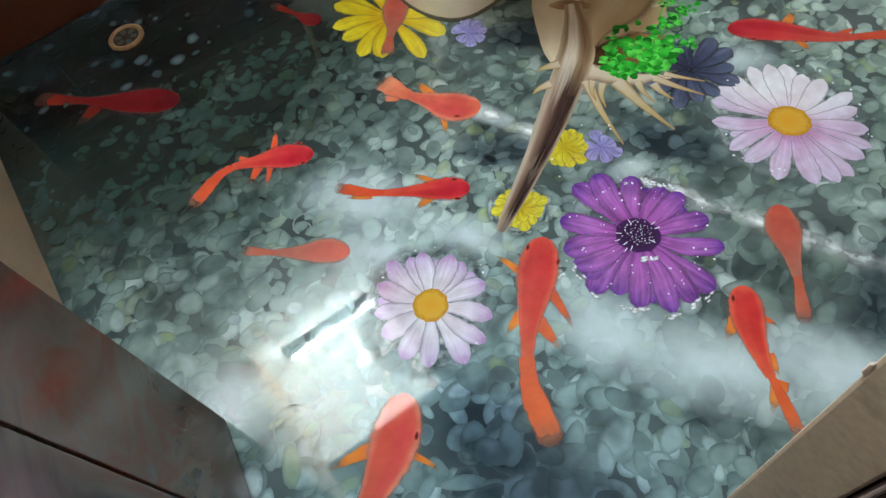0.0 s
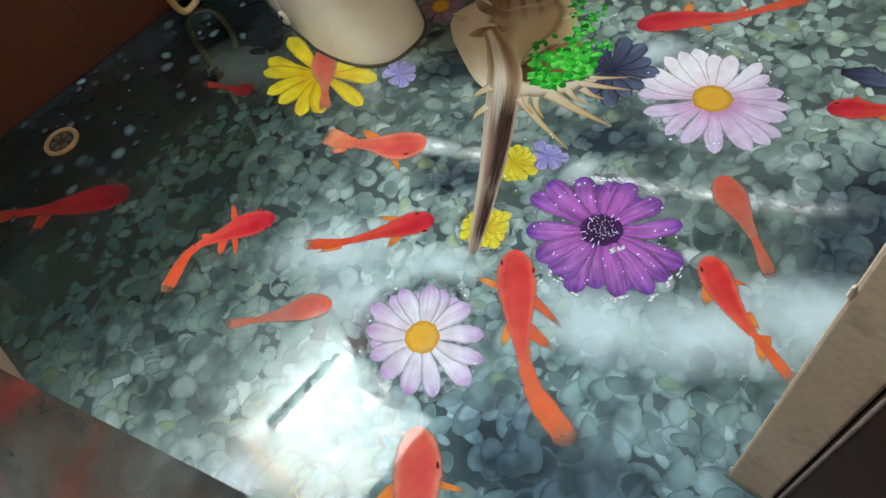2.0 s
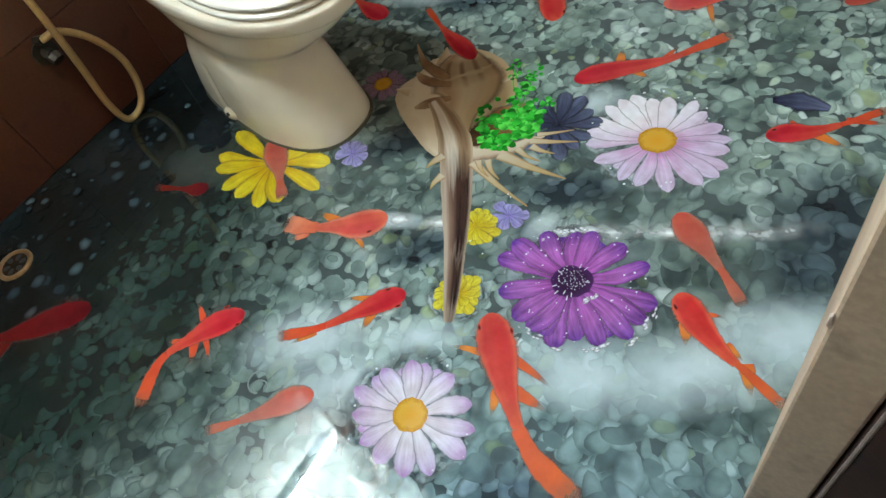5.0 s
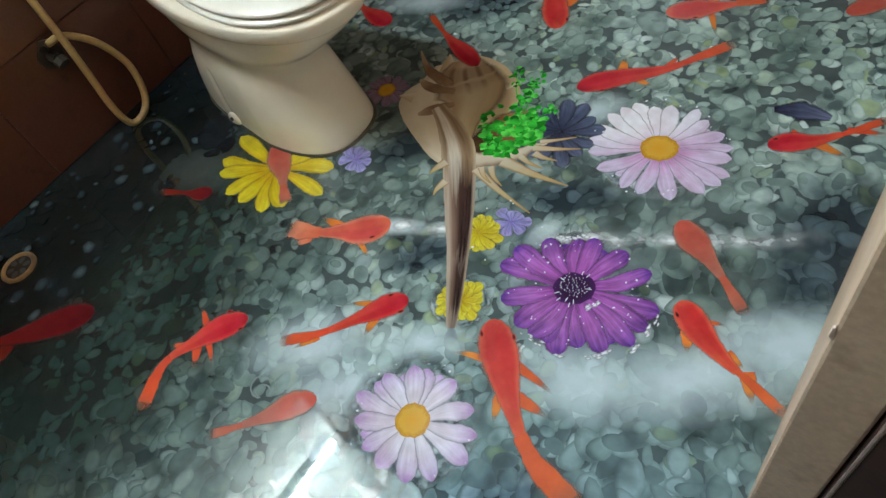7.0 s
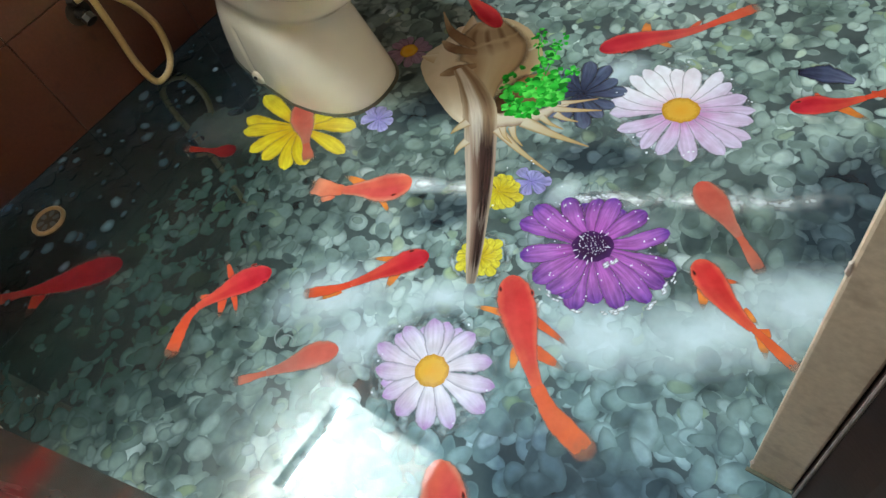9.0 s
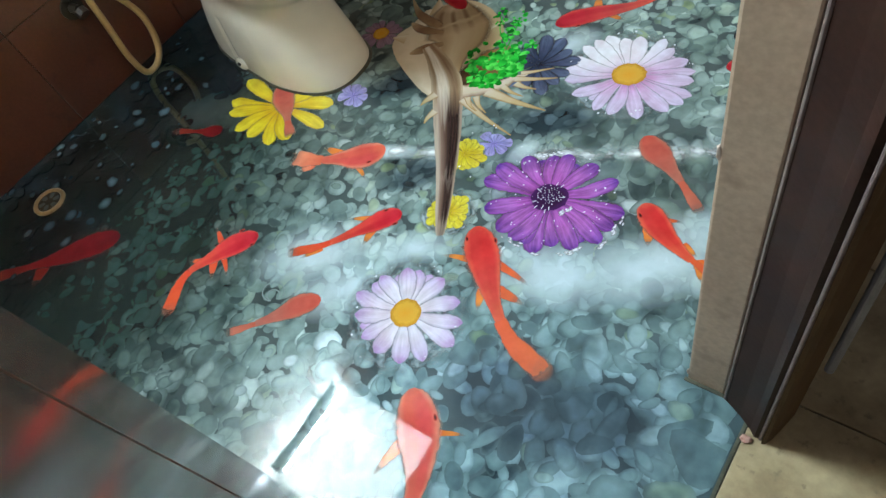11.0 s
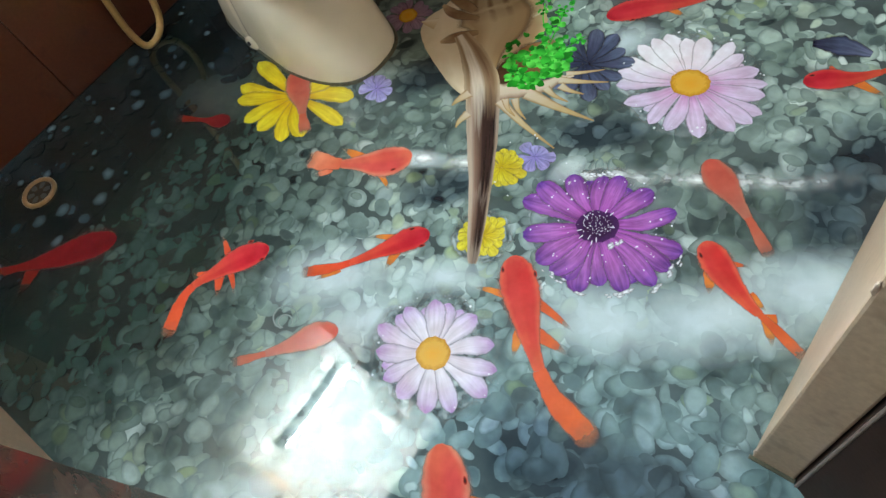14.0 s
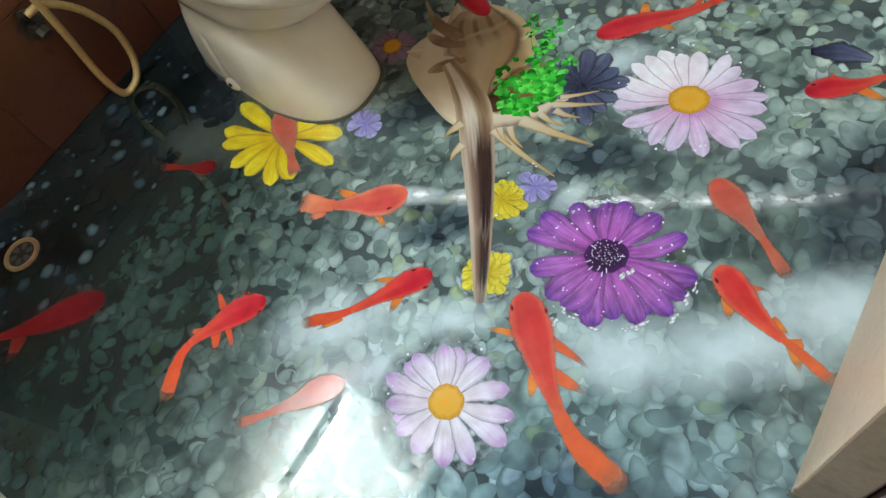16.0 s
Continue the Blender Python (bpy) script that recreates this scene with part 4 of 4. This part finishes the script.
# printed shell with spines and a green plant


def make_stem():
    """Cream ridged shell at the root, splitting into a cream ridge and a dark groove towards the tip."""
    mat = Mat("print_shell_stem")
    u, v = mat.uv()
    stretch = mat.t.nodes.new("ShaderNodeCombineXYZ")
    mat.link(mat.math("MULTIPLY", u, 5.0), stretch.inputs[0])
    mat.link(mat.math("MULTIPLY", v, 9.0), stretch.inputs[1])
    grain = mat.noise(1.0, 4.0, 0.6, stretch.outputs[0])
    shift = mat.math("ADD", v, mat.math("MULTIPLY", mat.math("SUBTRACT", grain, 0.5), 0.11))
    root = mat.ramp(shift, [(0.0, (0.46, 0.37, 0.26)), (0.16, (0.28, 0.19, 0.11)), (0.26, (0.64, 0.57, 0.48)), (0.50, (0.66, 0.59, 0.50)), (0.60, (0.34, 0.24, 0.15)), (0.72, (0.24, 0.15, 0.09)), (0.84, (0.30, 0.20, 0.12)), (1.0, (0.44, 0.34, 0.23))])
    tip = mat.ramp(shift, [(0.0, (0.40, 0.33, 0.27)), (0.14, (0.40, 0.32, 0.26)), (0.26, (0.20, 0.13, 0.10)), (0.42, (0.115, 0.068, 0.052)), (0.52, (0.040, 0.022, 0.019)), (0.87, (0.036, 0.020, 0.017)), (0.94, (0.30, 0.23, 0.18)), (1.0, (0.34, 0.27, 0.21))])
    along = mat.math("ADD", u, mat.math("MULTIPLY", mat.math("SUBTRACT", grain, 0.5), 0.3))
    colour = mat.mix(mat.ramp(along, [(0.34, (0, 0, 0)), (0.46, (1, 1, 1))]), root, tip)
    pale = mat.ramp(along, [(0.66, (0, 0, 0)), (0.70, (0.30, 0.30, 0.30)), (0.74, (0, 0, 0)), (0.86, (0, 0, 0)), (0.93, (0.5, 0.5, 0.5))])
    colour = mat.mix(pale, colour, (0.34, 0.27, 0.22))
    mat.base(mat.mix(1.0, colour, mat.ramp(grain, [(0.3, (0.72, 0.70, 0.68)), (0.7, (1.1, 1.1, 1.1))]), "MULTIPLY"))
    return epoxy(mat)


M_STEM = make_stem()
M_SPINE = make_print("print_shell_spine", [(0.0, (0.50, 0.42, 0.32)), (0.6, (0.44, 0.32, 0.16)), (1.0, (0.34, 0.21, 0.08))], edge=(0.26, 0.16, 0.07))
M_LEAFLET = Mat("print_leaves")
geo = M_LEAFLET.t.nodes.new("ShaderNodeObjectInfo")
leaf_tone = M_LEAFLET.ramp(geo.outputs["Random"], [(0.0, (0.006, 0.10, 0.010)), (0.18, (0.012, 0.25, 0.018)), (0.5, (0.030, 0.46, 0.040)), (1.0, (0.11, 0.62, 0.09))])
M_LEAFLET.base(M_LEAFLET.mix(M_LEAFLET.ramp(M_LEAFLET.uv()[0], [(0.0, (0.75, 0.75, 0.75)), (0.6, (0, 0, 0))]), leaf_tone, (0.005, 0.12, 0.010)))
M_LEAFLET = epoxy(M_LEAFLET)


M_LIP = make_print("print_shell_lip", [(0.0, (0.20, 0.12, 0.08)), (0.35, (0.50, 0.41, 0.32)), (0.8, (0.54, 0.46, 0.37)), (1.0, (0.22, 0.13, 0.09))], along="v", mottled=0.3)


def make_whorl():
    """Tan shell with brown bands across it, broken into patches."""
    mat = Mat("print_shell_whorl")
    u, v = mat.uv()
    wobble = mat.math("MULTIPLY", mat.math("SUBTRACT", mat.noise(26.0, 4.0), 0.5), 0.10)
    at = mat.math("ADD", mat.math("ADD", u, wobble), mat.math("MULTIPLY", mat.math("POWER", mat.math("SUBTRACT", v, 0.5), 2.0), 0.25))
    tan = mat.ramp(v, [(0.0, (0.54, 0.43, 0.29)), (0.2, (0.38, 0.27, 0.16)), (0.45, (0.55, 0.44, 0.29)), (0.75, (0.46, 0.34, 0.20)), (1.0, (0.34, 0.22, 0.12))])
    bands = mat.ramp(at, [(0.10, (0, 0, 0)), (0.17, (0.9, 0.9, 0.9)), (0.30, (1, 1, 1)), (0.33, (0.15, 0.15, 0.15)), (0.36, (0.8, 0.8, 0.8)), (0.41, (0.5, 0.5, 0.5)), (0.46, (0.1, 0.1, 0.1)), (1.0, (0.1, 0.1, 0.1))])
    patches = mat.ramp(mat.math("SINE", mat.math("MULTIPLY", v, 30.0)), [(0.0, (0.45, 0.45, 0.45)), (1.0, (1, 1, 1))])
    mat.base(mat.mix(mat.math("MULTIPLY", bands, patches), tan, (0.19, 0.118, 0.066)))
    side = mat.math("ABSOLUTE", mat.math("SUBTRACT", v, 0.5))
    mat.link(mat.ramp(side, [(0.36, (1, 1, 1)), (0.5, (0, 0, 0))]), mat.b.inputs["Alpha"])
    return epoxy(mat)


M_FLANGE = make_print("print_shell_flange", [(0.0, (0.54, 0.45, 0.32)), (0.15, (0.66, 0.57, 0.43)), (0.5, (0.58, 0.47, 0.32)), (1.0, (0.46, 0.34, 0.20))], along="v", mottled=0.35, grain=14)
M_DARKRIB = make_print("print_shell_knob", [(0.0, (0.44, 0.33, 0.20)), (0.5, (0.22, 0.135, 0.075)), (1.0, (0.30, 0.20, 0.11))], soft=True, mottled=0.5)
shell = thing("shell_motif", 0, 0, 0, "spiny brown and cream seashell printed in the floor picture", "floor print")
M_WHORL = make_whorl()
M_MOUTH = make_print("print_shell_mouth", [(0.0, (0.045, 0.025, 0.014)), (0.35, (0.09, 0.045, 0.020)), (0.7, (0.24, 0.11, 0.045)), (1.0, (0.20, 0.13, 0.07))], soft=True, mottled=0.6)
part("body", strip([(-0.475, 0.857), (-0.430, 0.805), (-0.395, 0.745), (-0.360, 0.675), (-0.315, 0.600), (-0.285, 0.565)], profile([(0, 0.058), (0.06, 0.080), (0.12, 0.100), (0.2, 0.124), (0.28, 0.143), (0.36, 0.154), (0.44, 0.156), (0.52, 0.147), (0.6, 0.128), (0.68, 0.104), (0.76, 0.081), (0.84, 0.063), (0.92, 0.050), (1, 0.040)]), 40, 10, level(), ragged=0.008, seed=4), M_FLANGE, shell, "cream flange of the shell")
for root, tip, w in (((-0.475, 0.815), (-0.508, 0.872), 0.026), ((-0.400, 0.835), (-0.384, 0.882), 0.022), ((-0.300, 0.815), (-0.272, 0.852), 0.010), ((-0.505, 0.700), (-0.545, 0.690), 0.020)):
    part("point", strip([root, ((root[0] + tip[0]) / 2, (root[1] + tip[1]) / 2), tip], profile([(0, w), (0.5, w * 0.6), (1, 0.002)]), 8, 4, level()), M_FLANGE, shell, "pale point on the shell's edge")
part("mouth", strip([(-0.262, 0.598), (-0.240, 0.650), (-0.215, 0.710), (-0.200, 0.765)], profile([(0, 0.03), (0.35, 0.056), (0.7, 0.056), (1, 0.02)]), 14, 4, level(), ragged=0.06), M_MOUTH, shell, "dark orange brown mouth of the shell")
part("whorl", strip([(-0.452, 0.868), (-0.418, 0.818), (-0.362, 0.757), (-0.338, 0.690), (-0.300, 0.610)], profile([(0, 0.040), (0.18, 0.082), (0.42, 0.103), (0.62, 0.072), (0.82, 0.040), (1, 0.026)]), 34, 8, level(), ragged=0.02, seed=5), M_WHORL, shell, "banded brown whorl")
part("spike", strip([(-0.594, 0.856), (-0.545, 0.812), (-0.505, 0.790), (-0.440, 0.775)], profile([(0, 0.002), (0.3, 0.009), (0.6, 0.016), (0.85, 0.018), (1, 0.012)]), 20, 6, level(), ragged=0.01, seed=2), M_DARKRIB, shell, "brown spike")
for a, b, c, w in (((-0.528, 0.760), (-0.480, 0.746), (-0.415, 0.756), 0.017), ((-0.458, 0.652), (-0.430, 0.682), (-0.390, 0.718), 0.019)):
    part("knob", strip([a, b, c], profile([(0, w * 0.25), (0.3, w * 0.85), (0.6, w), (1, w * 0.4)]), 16, 6, level(), ragged=0.0, seed=int(w * 1000)), M_DARKRIB, shell, "dark brown knob")
part("lip", strip([(-0.262, 0.572), (-0.225, 0.590), (-0.190, 0.612), (-0.155, 0.640), (-0.138, 0.668), (-0.112, 0.692)], profile([(0, 0.026), (0.3, 0.022), (0.6, 0.017), (0.85, 0.009), (1, 0.003)]), 20, 4, level(), ragged=0.1, seed=9), M_LIP, shell, "cream lip of the shell")
part("stem", strip([(-0.425, 0.694), (-0.362, 0.652), (-0.291, 0.587), (-0.202, 0.459), (-0.1275, 0.341), (-0.077, 0.252), (-0.043, 0.191)], profile([(0, 0.018), (0.08, 0.024), (0.167, 0.030), (0.333, 0.042), (0.5, 0.0345), (0.667, 0.0235), (0.833, 0.0165), (0.97, 0.0115), (1, 0.0075)]), 44, 10, level(), ragged=0.03, seed=7), M_STEM, shell, "cream stem with a dark brown groove")
for root, tip, w in (((-0.224, 0.560), (-0.047, 0.502), 0.013), ((-0.180, 0.606), (-0.010, 0.601), 0.018), ((-0.135, 0.668), (-0.035, 0.707), 0.011), ((-0.125, 0.655), (-0.066, 0.655), 0.011), ((-0.196, 0.580), (-0.142, 0.541), 0.010), ((-0.215, 0.570), (-0.168, 0.538), 0.009), ((-0.150, 0.635), (-0.085, 0.622), 0.010), ((-0.130, 0.690), (-0.060, 0.735), 0.008),
                     ((-0.300, 0.550), (-0.316, 0.502), 0.014), ((-0.268, 0.500), (-0.271, 0.454), 0.012)):
    part("spine", strip([root, ((root[0] + tip[0]) / 2 - 0.004, (root[1] + tip[1]) / 2 - 0.004), tip], profile([(0, w), (0.4, w * 0.62), (1, 0.0015)]), 8, 4, level()), M_SPINE, shell)

fish_motif([(-0.413, 0.859), (-0.470, 0.890), (-0.525, 0.915), (-0.584, 0.947), (-0.666, 0.999)], 0.030, 1, flare=0.75, label=R)

plant = thing("plant_motif", 0, 0, 0, "bright green small-leaved plant printed in the shell's mouth", "floor print")
rng = random.Random(12)
leaf_shapes = []
HEART = profile([(0, 0.30), (0.15, 0.85), (0.4, 1.0), (0.7, 0.72), (0.9, 0.35), (1, 0.05)])
for k in range(6):
    bm = strip([(-0.9, 0.0), (0.0, 0.06 * (k - 3)), (1.0, 0.0)], lambda u, k=k: (0.62, 0.75, 0.88, 0.95, 0.7, 0.8)[k] * HEART(u), 8, 2, 0.0, ragged=0.06, seed=k)
    mesh = bpy.data.meshes.new("leaf")
    bm.to_mesh(mesh)
    bm.free()
    mesh.materials.append(M_LEAFLET)
    leaf_shapes.append(mesh)
for a, b, c in (((-0.205, 0.720), (-0.222, 0.800), (-0.238, 0.868)), ((-0.215, 0.760), (-0.265, 0.810), (-0.292, 0.862)), ((-0.180, 0.740), (-0.160, 0.780), (-0.150, 0.805))):
    part("stalk", strip([a, b, c], lambda u: 0.0016, 10, 2, level()), M_LEAFLET, plant)
# (how many, middle, radii, turn, least and greatest leaf)
for count, mx, my, rx, ry, lean, small, large in ((30, -0.250, 0.705, 0.050, 0.060, 20, 0.007, 0.012), (95, -0.205, 0.680, 0.075, 0.058, 60, 0.008, 0.014), (44, -0.172, 0.725, 0.030, 0.062, 15, 0.008, 0.014), (14, -0.200, 0.770, 0.050, 0.028, 0, 0.007, 0.012), (12, -0.232, 0.806, 0.018, 0.026, 30, 0.008, 0.013),
                                                  (22, -0.238, 0.868, 0.024, 0.030, 20, 0.004, 0.008), (18, -0.293, 0.862, 0.020, 0.038, 20, 0.004, 0.008), (7, -0.153, 0.782, 0.014, 0.030, 0, 0.004, 0.009)):
    for k in range(count):
        a, r = rng.uniform(0, 2 * math.pi), math.sqrt(rng.random())
        x, y = rx * r * math.cos(a), ry * r * math.sin(a)
        c, n = math.cos(radians(lean)), math.sin(radians(lean))
        ob = new("leaf", leaf_shapes[rng.randrange(6)])
        ob.parent = plant
        size = rng.uniform(small, large)
        ob.matrix_basis = Matrix.LocRotScale((mx + x * c - y * n, my + x * n + y * c, level()), Euler((0, 0, rng.uniform(0, 6.28))), (size, size, 1))

# dark leaf shape floating in the print
leafprint = thing("leaf_motif", 0, 0, 0, "dark blue grey leaf printed in the floor picture", "floor print")
part("blade", strip([(0.29, 0.97), (0.34, 0.985), (0.40, 0.985)], profile([(0, 0.01), (0.5, 0.034), (1, 0.01)]), 12, 4, level(), ragged=0.1), NAVY, leafprint)

# bright droplets round the purple flower and the daisies
drops = thing("droplet_motif", 0, 0, 0, "tiny white glints and drops printed round the flowers", "floor print")
foam = Mat("print_foam")
foam.base((0.80, 0.84, 0.88))
foam.link(foam.ramp(foam.math("ADD", foam.uv()[1], foam.math("MULTIPLY", foam.math("SUBTRACT", foam.noise(120.0), 0.5), 0.3)), [(0.15, (0.85, 0.85, 0.85)), (0.92, (0, 0, 0))]), foam.b.inputs["Alpha"])
M_FOAM = epoxy(foam)
dots, patches, rng = bmesh.new(), bmesh.new(), random.Random(21)
DOT_Z = level()
for k in range(60):
    a = rng.uniform(0, 2 * math.pi)
    r = 0.140 * rng.choice((rng.uniform(0.35, 0.9), rng.uniform(0.7, 1.0)))
    disc(0.125 + r * math.cos(a), 0.379 + r * math.sin(a), rng.uniform(0.0008, 0.0024), DOT_Z, 7, 0.3, k, dots)
for k in range(70):
    a, r = 2.4 * k, 0.034 * math.sqrt(k / 70) * rng.uniform(0.7, 1.1)
    disc(0.122 + r * math.cos(a), 0.382 + 0.85 * r * math.sin(a), rng.uniform(0.0004, 0.0015), DOT_Z, 6, 0.3, k, dots)
for k in range(9):
    a, r = rng.uniform(0, 6.28), rng.uniform(0.018, 0.036)
    strip([(0.124 + r * math.cos(a), 0.380 + r * math.sin(a)), (0.124 + (r + 0.010) * math.cos(a), 0.380 + (r + 0.010) * math.sin(a))], lambda u: 0.0008, 3, 2, DOT_Z, dots)
for a, r, size in ((-42, 0.152, 0.013), (-50, 0.150, 0.009), (-24, 0.166, 0.013), (-8, 0.164, 0.010), (4, 0.168, 0.008), (-75, 0.150, 0.011), (-90, 0.134, 0.009), (-103, 0.134, 0.007), (122, 0.120, 0.012), (110, 0.124, 0.010), (134, 0.126, 0.007), (-30, 0.050, 0.010), (-12, 0.052, 0.008), (150, 0.112, 0.005)):
    for k in range(4):
        b = radians(a + rng.uniform(-6, 6))
        q = r + rng.uniform(-0.004, 0.006)
        disc(0.125 + q * math.cos(b), 0.379 + q * math.sin(b), size * rng.uniform(0.6, 1.1), level(), 12, 0.3, k, patches, 0.5, b + math.pi / 2)
for cx, cy, rr, count in ((0.114, 0.78, 0.14, 22), (0.0, 0.0, 0.125, 12), (-0.07, 0.44, 0.08, 8)):
    for k in range(count):
        a = rng.uniform(0, 2 * math.pi)
        disc(cx + rr * math.cos(a) * rng.uniform(0.85, 1.05), cy + rr * math.sin(a) * rng.uniform(0.85, 1.05), rng.uniform(0.001, 0.003), DOT_Z, 6, 0.3, k, dots)
tagged(part("dots", dots, GLINT, drops), kind="stuff")
tagged(part("foam", patches, M_FOAM, drops, "soft white foam at the petal tips"), kind="stuff")

# faint rings on the printed water
rings_ob = thing("ripple_motif", 0, 0, 0, "faint ripple rings printed on the water picture", "floor print")
M_RING = make_print("print_ripple_ring", [(0.0, (0.14, 0.19, 0.19)), (0.5, (0.21, 0.27, 0.27)), (1.0, (0.11, 0.16, 0.16))], along="v", mottled=0.8, soft=True)
for x, y, r in ((-0.306, -0.097, 0.028), (-0.300, -0.104, 0.016), (0.045, -0.310, 0.045)):
    arc = [(x + r * math.cos(0.5 * k), y + 0.85 * r * math.sin(0.5 * k)) for k in range(11)]
    part("ring", strip(arc, lambda u: 0.0020, 40, 4, level()), M_RING, rings_ob)

# ---- printed pebbles ----
rng = np.random.default_rng(7)
verts, faces, uvs = [], [], []
SIDES, count = 14, 0
heights = np.linspace(0.0003, 0.0016, 8600)
while count < 8600:
    x, y = rng.uniform(X0 + 0.01, XOUT - 0.02), rng.uniform(Y0 + 0.01, Y1 - 0.02)
    depth_in = x - X0
    if depth_in < 0.36 and rng.random() > 0.40 + 1.6 * max(0.0, depth_in - 0.12) + (0.35 if y < -0.1 else 0.0):
        continue
    near = max(0.0, min(1.0, (x - 0.5 * y + 0.25) / 0.9))
    size = (0.0175 + 0.0065 * near + 0.0025 * max(0.0, min(1.0, (0.25 - y) / 0.5))) * math.exp(rng.normal(0, 0.28))
    longish, spin = rng.uniform(0.52, 0.95) * (1 - 0.25 * near * rng.random()), rng.uniform(0, math.pi)
    turns = np.arange(SIDES) * 2 * math.pi / SIDES
    wob = 1 + rng.uniform(0.0, 0.13) * np.cos(2 * turns + rng.uniform(0, 6.3)) + rng.uniform(0.0, 0.11) * np.cos(3 * turns + rng.uniform(0, 6.3)) + rng.uniform(-0.025, 0.025, SIDES)
    pointed = rng.uniform(0.0, 0.35)
    base = len(verts)
    z = heights[count]
    verts.append((x, y, z))
    for k in range(SIDES):
        a = 2 * math.pi * k / SIDES
        px, py = size * wob[k] * math.cos(a) * (1 + pointed * max(0.0, math.cos(a))), size * longish * wob[k] * math.sin(a)
        verts.append((min(max(x + px * math.cos(spin) - py * math.sin(spin), X0 + 0.002), XOUT - 0.002), max(y + px * math.sin(spin) + py * math.cos(spin), Y0 + 0.002), z))
    for k in range(SIDES):
        faces.append((base, base + 1 + k, base + 1 + (k + 1) % SIDES))
        a0, a1 = 2 * math.pi * k / SIDES, 2 * math.pi * (k + 1) / SIDES
        uvs += [0.5, 0.0, 0.5 + 0.5 * math.cos(a0 + spin), 1.0, 0.5 + 0.5 * math.cos(a1 + spin), 1.0]
    count += 1
mesh = bpy.data.meshes.new("printed_pebbles")
mesh.from_pydata(verts, [], faces)
mesh.uv_layers.new(name="UVMap").data.foreach_set("uv", uvs)
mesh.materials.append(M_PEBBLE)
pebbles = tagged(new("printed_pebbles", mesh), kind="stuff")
pebbles.parent = floor

pale = bmesh.new()
rng = random.Random(31)
for k in range(330):
    y = rng.uniform(-0.5, 1.3)
    x = -1.27 + 0.36 * rng.random() ** 1.5 + 0.03 * math.sin(5 * y)
    disc(x, y, rng.choice((rng.uniform(0.008, 0.014), rng.uniform(0.014, 0.026), rng.uniform(0.018, 0.030))), 0.00165 + k * 2e-6, 10, 0.15, k, pale, rng.uniform(0.55, 1), rng.uniform(0, 3))
M_PALEST = Mat("printed_pale_pebbles")
geo = M_PALEST.t.nodes.new("ShaderNodeNewGeometry")
M_PALEST.base(M_PALEST.mix(M_PALEST.ramp(M_PALEST.uv()[1], [(0.25, (0, 0, 0)), (1.0, (0.97, 0.97, 0.97))]), M_PALEST.ramp(geo.outputs["Random Per Island"], [(0.0, (0.008, 0.013, 0.019)), (0.6, (0.026, 0.042, 0.052)), (0.9, (0.055, 0.080, 0.095)), (1.0, (0.11, 0.15, 0.17))]), (0.006, 0.010, 0.013)))
pale_ob = tagged(part("pale_pebbles", pale, epoxy(M_PALEST)), kind="stuff")
pale_ob.parent = floor

# ---- stone slabs of the passage ----
slab_mesh = bpy.data.meshes.new("slab")
bm = box(0, 0.397, 0, 0.297, -0.02, 0.003, 0.0015)
bm.to_mesh(slab_mesh)
bm.free()
slab_mesh.materials.append(M_STONE)
for i in range(4):
    for k in range(12):
        ob = new("slab", slab_mesh)
        ob.location = (XOUT + 0.008 + i * 0.4, -1.93 + k * 0.3, 0.0004 * ((i * 7 + k * 5) % 4))
        ob.parent = ground

# ---- wall tiles ----
tile_w, tile_h = 0.45, 0.313
tile_shapes = {}


def wall_tile(w, h):
    key = (round(w, 3), round(h, 3))
    if key not in tile_shapes:
        bm = box(-0.004, 0.004, 0, w, 0, h, 0.0012)
        mesh = bpy.data.meshes.new("tile")
        bm.to_mesh(mesh)
        bm.free()
        mesh.materials.append(M_TILE)
        tile_shapes[key] = mesh
    return tile_shapes[key]


for row in range(9):
    z0, z1 = row * tile_h + 0.0015, min((row + 1) * tile_h - 0.0015, TOP)
    for col in range(7):
        y0 = Y0 + col * tile_w - 0.25
        y1 = y0 + tile_w - 0.003
        y0, y1 = max(y0, Y0), min(y1, Y1)
        if z0 > DADO - 0.05 and y0 < LOFT_Y:
            if y1 <= LOFT_Y + 0.05:
                continue
            y0 = LOFT_Y
        top = min(z1, DADO) if y0 < LOFT_Y else z1
        if y1 - y0 < 0.02 or top - z0 < 0.02:
            continue
        ob = new("tile", wall_tile(y1 - y0, top - z0))
        ob.location = (X0 - 0.004, y0, z0)
        ob.parent = wall
